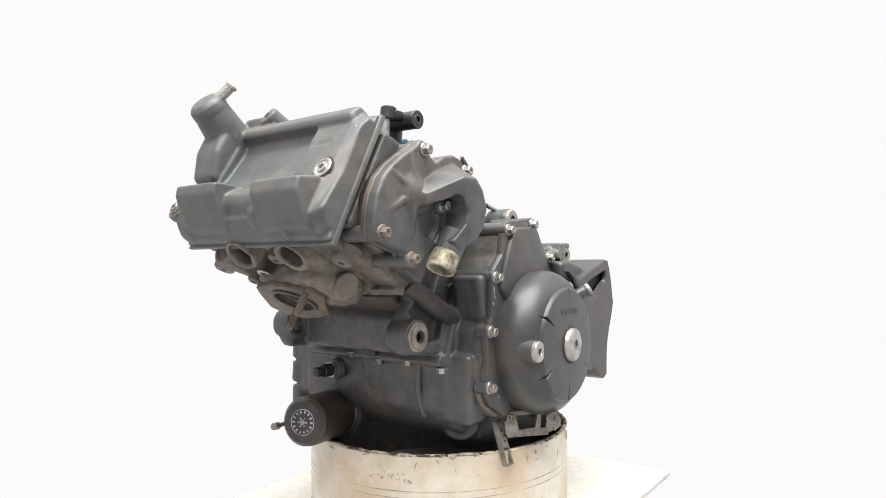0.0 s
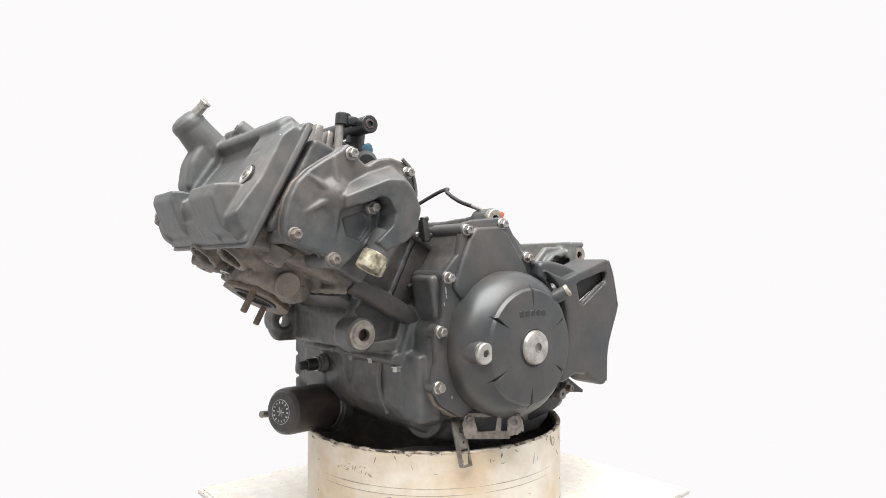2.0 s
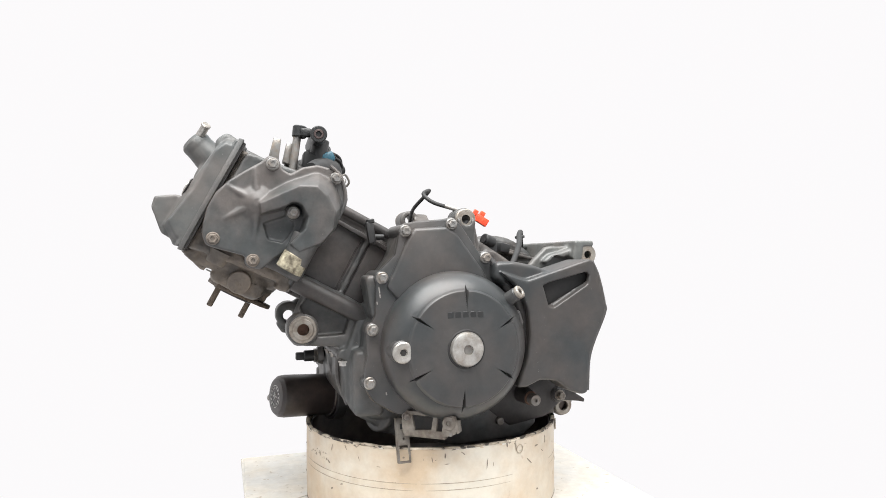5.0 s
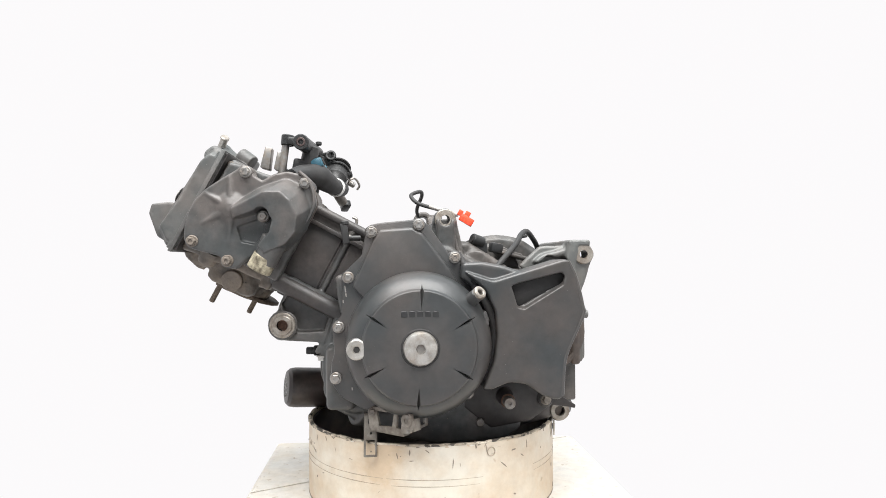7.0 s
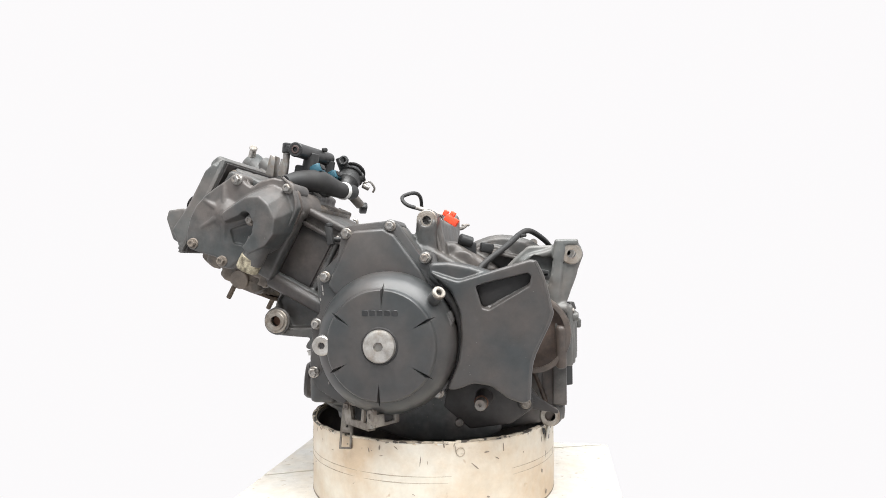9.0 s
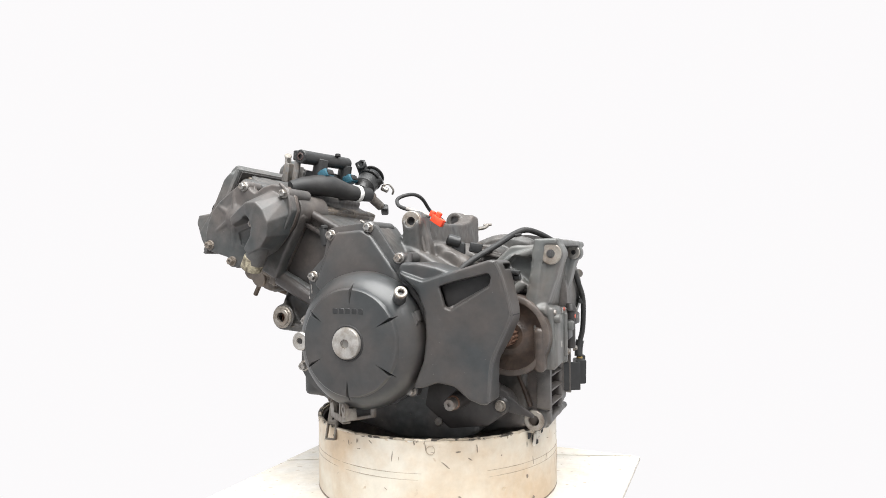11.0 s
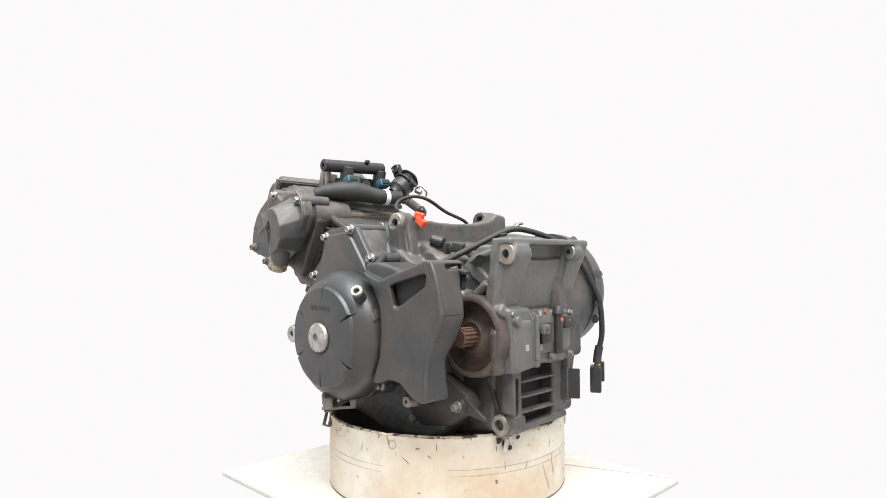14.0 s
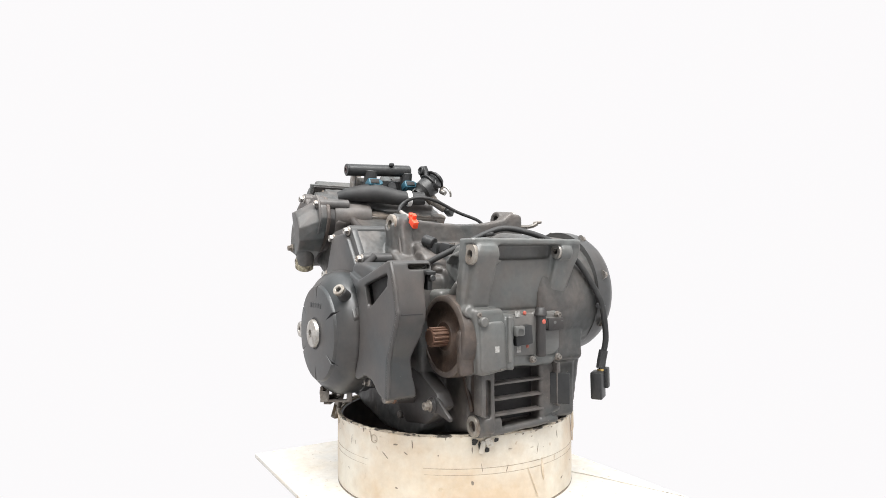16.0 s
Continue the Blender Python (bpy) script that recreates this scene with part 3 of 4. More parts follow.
def sprocket_cover():
    outline = [(-26, 350), (14, 337), (112, 366), (120, 363), (128, 340), (138, 304), (139, 288), (128, 262), (113, 232), (108, 176), (98, 174), (80, 180), (58, 196), (34, 199), (12, 190), (-2, 190), (14, 228), (18, 262), (16, 295), (4, 322)]
    body = prism(outline, -206, -142, 6.5, 3)
    shoulder = prism([(-30, 340), (-28, 362), (0, 363), (30, 357), (58, 348), (62, 336), (14, 318), (-8, 324)], -196, -130, 9, 3)
    inner = prism([(-22, 340), (14, 330), (110, 358), (121, 338), (132, 302), (133, 289), (122, 262), (107, 232), (102, 182), (82, 186), (58, 201), (30, 204), (4, 196), (20, 228), (24, 262), (22, 295), (8, 318)], -198, -120, 0)
    slot = prism([(38, 330), (108, 347), (112, 343), (110, 334), (50, 302), (46, 303)], -220, -188, 0)
    slope = prism([(40, 334), (112, 351), (117, 345), (115, 331), (52, 294), (42, 297)], -199, -213, 0, inset=9)
    top_slot = box((118, -162, 356), (30, 34, 7), (0, 0, 0), 0)
    notch = prism([(-154, 346), (-159, 330), (-161, 294), (-163, 262), (-168, 246), (-171, 230), (-167, 205), (-161, 186), (-159, 160), (-100, 160), (-100, 346)], 60, 170, 0, axis="x")
    cov = part("sprocket_cover", casting([body, shoulder], [inner, slope, slot, top_slot, notch], 1.5, 4), COVER, engine, "large black sprocket cover with a triangular slot", 60)
    # dark sheet stands for the shade behind the triangular slot
    part("slot_shade", prism([(36, 332), (113, 350), (115, 332), (48, 298)], -194, -191, 0.8), DARK, cov)
    part("rim_lip", pipe([(117, -203, 362), (127, -203, 340), (136, -203, 303), (136, -203, 287), (112, -203, 232), (107, -203, 180)], 3.2, 8, 6), COVER, cov)
    part("seam", box((138.6, -186, 293), (1.2, 40, 1.6), (0, 0, 0), 0.3, 1), DARK, cov)
    part("edge_clip", join(box((124, -150, 349), (22, 14, 5), (0, 10, 0), 1.2), box((120, -147, 336), (12, 8, 24), (0, 6, 0), 1.5), cyl((126, -148, 340), (136, -148, 341), 4.5)), PLASTIC, cov, "black edge clip")
    part("inner_lip", pipe([(118, -168, 262), (112, -174, 246), (108, -180, 228), (104, -180, 200), (102, -178, 184)], 3.4, 8, 6), COVER, cov)
    return cov


sprocket_cover()


def lower_left():
    plate = part("chain_guard_plate", prism([(-12, 186), (30, 206), (66, 200), (110, 178), (122, 160), (80, 128), (20, 118), (-20, 150)], -130, -105, 4), GREASY, engine, "oily black lower case plate")
    part("plug_tube", cyl((41, -118, 166), (40, -160, 165), 14, 10.5), GREASY, plate)
    part("plug_washer", ring((40, -164, 165), (0, 1, 0), 10, 6, 5), RUST, plate)
    part("plug_end", rev([(0, 0), (8.6, 0), (8.6, 11), (7.4, 13), (2.6, 13), (2.6, 10), (0, 10)], (40, -164, 164.5), (0, -1, 0), 24), DULLSTEEL, plate)
    part("bolt_sleeve", cyl((101, -112, 160), (101, -135, 160), 10.5), GREASY, plate)
    bolt((101, -135, 160), (0, -1, 0), 8, 10, plate, OLDSTEEL)
    part("small_boss", cyl((4, -128, 128), (4, -134, 128), 6), DULLSTEEL, plate)
    part("shift_lever", join(prism([(98, 170), (110, 174), (128, 162), (147, 150), (146, 145), (138, 147), (100, 152)], -131, -125, 1.5), cyl((101, -133, 160), (101, -122, 160), 12)), GREASY, engine, "worn dark steel lever")
    # stand bracket and clip below the generator cover
    m = pose(-151, -175, 0, 0, 0, -39.8)
    plate_b = baked(prism([(-6, 152), (-4, 136), (2, 132), (52, 134), (70, 140), (74, 148), (70, 163), (60, 166), (0, 166)], -2, 2, 0.8), [prism([(9, 161), (40, 161), (37, 143), (14, 141)], -9, 9, 0), prism([(46, 170), (56, 170), (52, 142), (44, 142)], -9, 9, 0)])
    lip = join(box((27, 4, 133.5), (58, 12, 3), bev=1), box((72, 6, 149), (3, 14, 16), (0, -8, 0), 1), ring((62, -3.5, 154), (0, 1, 0), 9.5, 3.6, 4))
    for bm in (plate_b, lip):
        bmesh.ops.transform(bm, matrix=m, verts=bm.verts)
    br = part("lower_bracket", plate_b, OLDSTEEL, engine, "bare steel bracket with a slot and a drilled ear")
    part("folded_lip", lip, OLDSTEEL, br)
    part("back_arm", join(box((-90, -198, 160), (4, 52, 5), (0, 0, -33), 1), box((-90, -198, 140), (4, 52, 5), (0, 0, -33), 1), box((-78, -180, 150), (4, 9, 24), (0, 0, -33), 1), box((-74, -172, 160), (12, 14, 10), bev=1.2)), DULLSTEEL, br)
    bolt((-151, -176, 158), (0, -1, 0), 6.2, 6, br, DULLSTEEL)
    strap = baked(prism([(-162, 153), (-146, 153), (-145, 97), (-162, 97)], -173, -170.5, 0.6), [box((-154, -172, 142), (6, 20, 7), bev=0), cyl((-153, -190, 127), (-153, -150, 127), 1.8, seg=10), prism([(-160, 119), (-148, 119), (-147, 99.5), (-160, 99.5)], -190, -150, 0)])
    side = join(box((-145.5, -169, 125), (2, 6, 56), bev=0.6), box((-162, -169, 125), (2, 6, 56), bev=0.6))
    for bm in (strap, side):
        for v in bm.verts:
            v.co.y += (v.co.z - 99) * 0.30 - 6
    clip = part("hose_clip", strap, OLDSTEEL, engine, "thin bent steel strap with a square hole")
    part("folded_edge", side, OLDSTEEL, clip)


lower_left()


def leaning(bm):
    """Leans a pillar of the rear frame forward towards its foot."""
    for v in bm.verts:
        v.co.x -= (392 - v.co.z) * 0.24
    return bm


def gearbox_rear():
    s = [
        prism([(144, 393), (161, 393), (149, 292), (128, 292)], -112, 58, 4),
        prism([(148, 392), (172, 393), (183, 384), (184, 368), (160, 298), (134, 298)], -106, -72, 5),
        leaning(prism([(42, 392), (82, 393), (90, 386), (88, 370), (64, 296), (34, 296), (44, 364)], 148, 176, 6, 3, axis="x")),
        prism([(144, 386), (144, 395), (178, 395), (178, 386)], -112, 84, 2),
        cyl((168, -107, 373), (168, -66, 373), 16.5), cyl((168, 45, 377), (168, 66, 377), 13),
        prism([(176, 388), (104, 386), (72, 356), (84, 344), (140, 306), (160, 318)], -92, -80, 3),
        prism([(170, 390), (104, 372), (92, 362), (98, 358), (172, 382)], -104, -84, 3), cyl((168, -98, 368), (106, -100, 314), 7), cyl((170, -98, 362), (150, -100, 298), 8),
        # selector boxes
        prism([(-104, 298), (-56, 298), (-50, 276), (-48, 210), (-96, 206)], 120, 170, 5, axis="x"),
        prism([(-60, 290), (52, 290), (54, 230), (40, 210), (-60, 214)], 120, 163, 5, axis="x"),
        prism([(-38, 268), (-8, 272), (-6, 246), (-36, 244)], 150, 174, 3, axis="x"), cyl((160, 12, 226), (160, 12, 290), 9), prism([(20, 280), (52, 280), (52, 262), (20, 262)], 150, 176, 3, axis="x"),
        cyl((172, -46, 286), (172, -46, 212), 5), prism([(-118, 270), (-94, 296), (-92, 206), (-117, 206)], 143, 158, 6, axis="x"), cyl((134, -106, 294), (162, -106, 294), 8),
        # shaft housing
        box((60, -90, 262), (60, 40, 120), bev=8),
        cyl((90, 60, 330), (90, 158, 330), 60, 52, 40, 6),
    ]
    cuts = [cyl((168, -130, 373), (168, -40, 373), 8.5), cyl((168, 30, 377), (168, 56, 377), 7.5),
            prism([(-71, 364), (-71, 385), (43, 387), (39, 367)], 152, 200, 0, axis="x"),
            cyl((108, -112, 257), (108, -140, 257), 50), prism([(158, 364), (112, 372), (98, 357), (140, 324)], -110, -89, 0)]
    low = [
        prism([(-80, 140), (-88, 212), (-60, 212), (-60, 122), (-70, 122)], 142, 157, 4, axis="x"), prism([(-66, 122), (-70, 212), (-56, 212), (-56, 122)], 116, 150, 4, axis="x"), prism([(26, 130), (26, 214), (40, 214), (62, 204), (66, 138)], 122, 150, 4, axis="x"),
        prism([(-66, 116), (-66, 126), (60, 132), (60, 122)], 122, 152, 4, axis="x"), box((100, -15, 170), (40, 124, 90), bev=4),
        cyl((135, -82, 131), (135, -44, 131), 17),
    ]
    low_cuts = [cyl((135, -110, 131), (135, -30, 131), 8.5), prism([(-81, 144), (-81, 198), (-68, 198), (-68, 144)], 148, 170, 0, axis="x")]
    g = part("gearbox_case", casting(s, cuts, 2.0, 2, 0.8), REARGREY, engine, "dusty grey gearbox casting with mounting ears", 60)
    part("lower_frame", casting(low, low_cuts, 2.0, 2, 0.8), CASE, g, "dark lower frame with a slotted grille", 60)
    part("shaft_housing", baked(rev([(0, -50), (50, -50), (57, -66), (60, -88), (59, -106), (58, -116), (55, -118), (0, -118)], (108, 0, 257), (0, 1, 0), 56), [cyl((108, -110, 257), (108, -140, 257), 50, seg=48)]), BROWNCASE, g, "brown oil-stained shaft housing", 35)
    part("mount_ring", ring((168, -110, 373), (0, 1, 0), 15.2, 6.2, 6), LUGFACE, g)
    part("mount_ring", ring((135, -86, 131), (0, 1, 0), 15, 8, 6), LUGFACE, g, "rust-stained mounting face")
    part("mount_bush", ring((168, 42, 377), (0, 1, 0), 11, 4, 5), ALU, g)
    for z in (146, 168, 190):
        part("grille_bar", box((145, -14, z), (12, 92, 3.2), (0, 8, 0), 1.0), CASE, g)
    # dark sheet stands for the shade behind the grille bars
    part("grille_shade", box((126, -15, 170), (3, 100, 76), bev=1), DARK, g)
    shaft = part("output_shaft", cyl((108, -90, 257), (108, -139, 257), 12), RUST, engine, "rusty splined output shaft")
    for k in range(14):
        a = k * 6.28318 / 14
        part("spline", box((108 + 12.4 * math.cos(a), -118, 257 + 12.4 * math.sin(a)), (3, 40, 2.8), (0, -math.degrees(a), 0), 0.6, 1), RUST, shaft)
    part("seal", rev([(12, -8), (12, 2), (20, 3), (24, 0), (30, -1.5), (38, -1), (44, 2), (51, 4), (53, 0)], (108, -112, 257), (0, -1, 0), 40), BROWNGREASE, g, "greasy brown bearing seal")
    for y, z in ((-82, 274), (-69, 242)):
        part("sticker", box((172.3 if z < 260 else 171.6, y, z), (2, 7.6, 8.6), bev=0.2, seg=1), CODEPRINT, g, "small pale code sticker")
    for y, z in ((-28, 288), (-26, 238)):
        part("sticker", box((165.2, y, z), (2, 7.6, 8.6), bev=0.2, seg=1), CODEPRINT, g)
    for y, z in ((-14, 289), (-10, 241)):
        part("paint_mark", cyl((163, y, z), (166.4, y, z), 2.8), REDMARK, g)
    part("paint_mark", cyl((175, 12, 276), (177.3, 12, 276), 3.4), REDMARK, g)
    for y, z in ((-96, 290), (-60, 216), (-2, 222), (46, 222), (46, 284)):
        bolt((166, y, z), (1, 0, 0), 5.5, 6, g, DULLSTEEL)
    part("selector_plate", prism([(-96, 280), (-58, 281), (-53, 272), (-51, 214), (-90, 210), (-95, 216)], 161, 173, 6, 3, axis="x"), REARGREY, g)
    part("side_column", prism([(-120, 268), (-98, 274), (-95, 208), (-118, 206)], 144, 160, 6, 3, axis="x"), BROWNCASE, g, "brown oil-stained column")
    part("selector_lid", prism([(-44, 286), (50, 286), (50, 234), (38, 226), (-44, 230)], 158, 165.5, 2, axis="x"), REARGREY, g)
    part("lid_seam", prism([(-46.5, 288), (52.5, 288), (52.5, 232), (39, 223.5), (-46.5, 227.5)], 156, 161.5, 0.6, 1, axis="x"), GREASY, g)
    part("black_box", prism([(-40, 270), (-10, 273), (-8, 246), (-38, 244)], 164, 177, 2, axis="x"), PLASTIC, g)
    part("link_rod", cyl((169, 12, 226), (169, 12, 286), 7.5), GREASY, g)
    part("link_knob", cyl((169, 12, 284), (169, 12, 296), 10, 7), GREASY, g)
    part("stop_block", box((168, 36, 271), (16, 30, 18), bev=2.5), GREASY, g)
    part("rear_tab", join(cyl((164, -36, 265), (184, -36, 265), 6), box((180, -36, 266), (8, 16, 14), bev=2.5)), REARGREY, g)
    part("pin_rod", cyl((174, -48, 286), (174, -48, 222), 3.4), REARGREY, g)
    part("lower_web", prism([(66, 206), (112, 200), (146, 214), (150, 146), (134, 118), (112, 132), (84, 160)], -80, -62, 4), BROWNCASE, g, "oily brown web under the shaft")
    part("web_rib", cyl((112, -82, 196), (130, -82, 150), 4, 3.4, 12), BROWNGREASE, g)
    part("breather_pin", cyl((148, -92, 281), (178, -92, 281), 7.5, 6.5), REARGREY, g)
    for y0 in (-86, 50):
        part("frame_rib", prism([(y0, 150), (y0, 212), (y0 + 7, 212), (y0 + 7, 146)], 140, 160, 1.5, axis="x"), CASE, g)
    part("stay_plate", box((156, 51, 174), (42, 4, 46), (0, 0, 35), 1.5), PLASTIC, engine, "black steel stay plate")
    return g


gearbox_rear()


def right_side():
    cov = part("clutch_cover", rev([(0, 0), (99, 0), (99, 16), (97, 26), (92, 36), (74, 48), (30, 52), (0, 52)], (60, 138, 312), (0, 1, 0), 64), COVER, engine, "round dark grey clutch cover", 30)
    for k in range(8):
        a = k * 0.785 + 0.3
        bolt((62 + 97 * math.cos(a), 150, 312 + 97 * math.sin(a)), (0, 1, 0), 7.5, 8, cov)
    part("case_cover", rev([(0, 0), (96, 0), (96, 10), (88, 22), (30, 26), (0, 26)], (-90, 132, 256), (0, 1, 0), 64), CASE, engine, "round black right case cover", 30)
    part("breather_nipple", join(pipe([(-62, 132, 430), (-46, 148, 426), (-30, 160, 427), (-23, 168, 432)], 3.6, 8), cyl((-30, 164, 433), (-16, 172, 434), 2.6)), DULLSTEEL, engine)


right_side()


def oil_filter():
    a, b = Vector((-212, 80, 143)), Vector((-304, 50, 151))
    d = (b - a).normalized()
    L = (b - a).length
    f = part("oil_filter", rev([(0, 0), (34, 0), (35.5, 2), (35.5, 7), (33.5, 9), (33.5, L - 14), (32, L - 6), (27.5, L - 1), (23, L), (0, L)], a, d, 56), FILTER, engine, "black satin oil filter canister with a printed round mark", 30)
    part("seam", ring(a + d * 6, d, 36.2, 33, 2.4), DULLSTEEL, f)
    part("print_ring", ring(b, d, 17.5, 16.6, 0.5, bev=0.1), PRINT, f, "white printed ring")
    q = d.to_track_quat("Z", "Y").to_matrix().to_4x4()
    for k in range(14):
        m = Matrix.Translation(b) @ q @ pose(0, 0, 0, 0, 0, k * 360 / 14) @ pose(13.4, 0, 0.3)
        bm = box((0, 0, 0), (3.4, 2.2, 0.5), bev=0.1, seg=1)
        bmesh.ops.transform(bm, matrix=m, verts=bm.verts)
        part("print_bar", bm, PRINT, f)
    for k in range(3):
        bm = box((0, 0, 0), (14, 2.0, 0.5), bev=0.1, seg=1)
        bmesh.ops.transform(bm, matrix=Matrix.Translation(b) @ q @ pose(0, 0, 0.4, 0, 0, k * 60), verts=bm.verts)
        part("print_bar", bm, PRINT, f)
    part("filter_boss", cyl((-196, 84, 142), (-214, 80, 143), 42), CASE, engine)
    # oil pressure switch
    sw = part("oil_switch", cyl((-226, 62, 210), (-240, 62, 211), 10), STEEL, engine, "plated nut with a black switch plug")
    part("nut", rev([(0, 0), (12, 0), (12, 6), (0, 6)], (-236, 62, 211), (-1, 0, 0), 6), STEEL, sw)
    part("plug_body", join(cyl((-241, 62, 211), (-258, 62, 211), 9), box((-264, 62, 211), (14, 12, 12), bev=2)), PLASTIC, sw)
    part("lever_pin", join(cyl((-215, 112, 140), (-300, 104, 138), 3), cyl((-300, 104, 138), (-312, 100, 140), 5)), DULLSTEEL, engine)
    for x, y, z in ((-222, -122, 226), (-226, -70, 232), (-226, -20, 230), (-226, 30, 236)):
        part("bolt", rev([(0, 0), (7.5, 0), (7.5, 2), (5.6, 2.2), (5.6, 7), (0, 7)], (x - 3, y, z + 2), (0, 0, -1), 6), ALU if y < -60 else DULLSTEEL, case)


oil_filter()


# ---- the leaning cylinder head ----
def cylinder_head():
    s = [
        uvprism([(106, -4), (178, -10), (246, -16), (246, 128), (205, 124), (106, 130)], -122, 98, 5),
        uvprism([(106, -14), (124, -16), (124, 136), (106, 136)], -122, 100, 3),
        # exhaust port and its squarish body
        uvprism([(128, -4), (206, -8), (204, -44), (134, -44)], -86, 24, 9, 3),
        rev([(0, -6), (56, -6), (44, 16), (40, 34), (0, 34)], uvy(160, -8, -6), -VDIR, 36),
        cyl(uvy(120, -6, -70), uvy(230, -18, -78), 14), cyl(uvy(120, -6, 60), uvy(236, -20, 60), 16),
        rev([(0, 0), (25, 0), (20, 22), (0, 22)], uvy(234, -10, 14), -VDIR + UDIR * 0.3, 28), rev([(0, 0), (25, 0), (20, 22), (0, 22)], uvy(228, -10, -66), -VDIR + UDIR * 0.3, 28),
        cyl(uvy(236, 4, 96), uvy(290, 9, 103), 17, 13),
    ]
    cuts = [cyl(uvy(164, -26, -10), uvy(164, -70, -10), 23), cyl(uvy(230, 10, 14), uvy(251, -60, 14), 15), cyl(uvy(224, 10, -66), uvy(245, -60, -66), 15)]
    head = part("cylinder_head", casting(s, cuts, 1.9, 2, 2.6), DUSTY, engine, "dusty cast cylinder head with an oval exhaust port", 60)
    upper = [uvprism([(100, 4), (240, 6), (238, 126), (150, 140), (100, 122)], -140, -116, 4), uvprism([(112, 104), (244, 108), (243, 132), (112, 134)], -118, 100, 5),
        # intake ports on the upper side
        rev([(0, 0), (30, 0), (24, 34), (0, 34)], uvy(168, 122, -50), VDIR - UDIR * 0.2, 28), rev([(0, 0), (30, 0), (24, 34), (0, 34)], uvy(168, 122, 26), VDIR - UDIR * 0.2, 28),
        box(uvy(150, 118, -10), (60, 190, 26), (0, -60, 0), 5),
    ]
    part("intake_side", casting(upper, (), 2.2, 2, 1.2), CASE, head, "oily black intake side of the head", 60)
    # exhaust flange across the two studs
    fl = prism([(27, 196), (40, 178), (64, 138), (58, 116), (34, 104), (4, 108), (-30, 122), (-46, 146), (-66, 172), (-62, 190), (-42, 196), (-8, 204)], -49, -42.5, 1.2, axis="z")
    turn = Matrix((Vector((0, 1, 0)), UDIR, VDIR)).transposed().to_4x4()
    bmesh.ops.transform(fl, matrix=Matrix.Translation((-200, 0, 285)) @ turn, verts=fl.verts)
    part("exhaust_flange", baked(fl, [cyl(uvy(164, -20, -10), uvy(164, -70, -10), 24, bev=0)]), FLANGE, head, "brown stained exhaust flange face")
    part("port_lip", ring(uvy(164, -46, -10), -VDIR, 29, 24, 6), GREASY, head)
    for p in ((138, 12), (186, -50)):
        part("stud", cyl(uvy(p[0], -40, p[1]), uvy(p[0], -77, p[1]), 4.2, seg=14), FLANGE, head, "rusty exhaust stud")
    part("water_plug", cyl(uvy(166, -28, -82), uvy(166, -30, -90), 16), DUSTY, head, "flat dusty round core plug")
    part("spark_washer", ring(uvy(205, -34, 8), -VDIR, 10, 5, 2), ALU, head)
    bolt(uvy(291, 9, 103.4), UDIR, 8, 4, head, DULLSTEEL)
    for u0, y0, r0, h0 in ((130, 50, 12, 18), (150, 76, 10, 14), (210, 84, 13, 20), (206, -112, 12, 10), (188, 46, 9, 26), (224, -28, 10, 16)):
        part("boss", rev([(0, -8), (r0 * 1.5, -8), (r0 * 1.1, 2), (r0, h0 - 2), (r0 - 2, h0), (3.5, h0), (3, h0 - 4), (0, h0 - 4)], uvy(u0, -12, y0), -VDIR, 20), DUSTY, head)
    return head


cylinder_head()


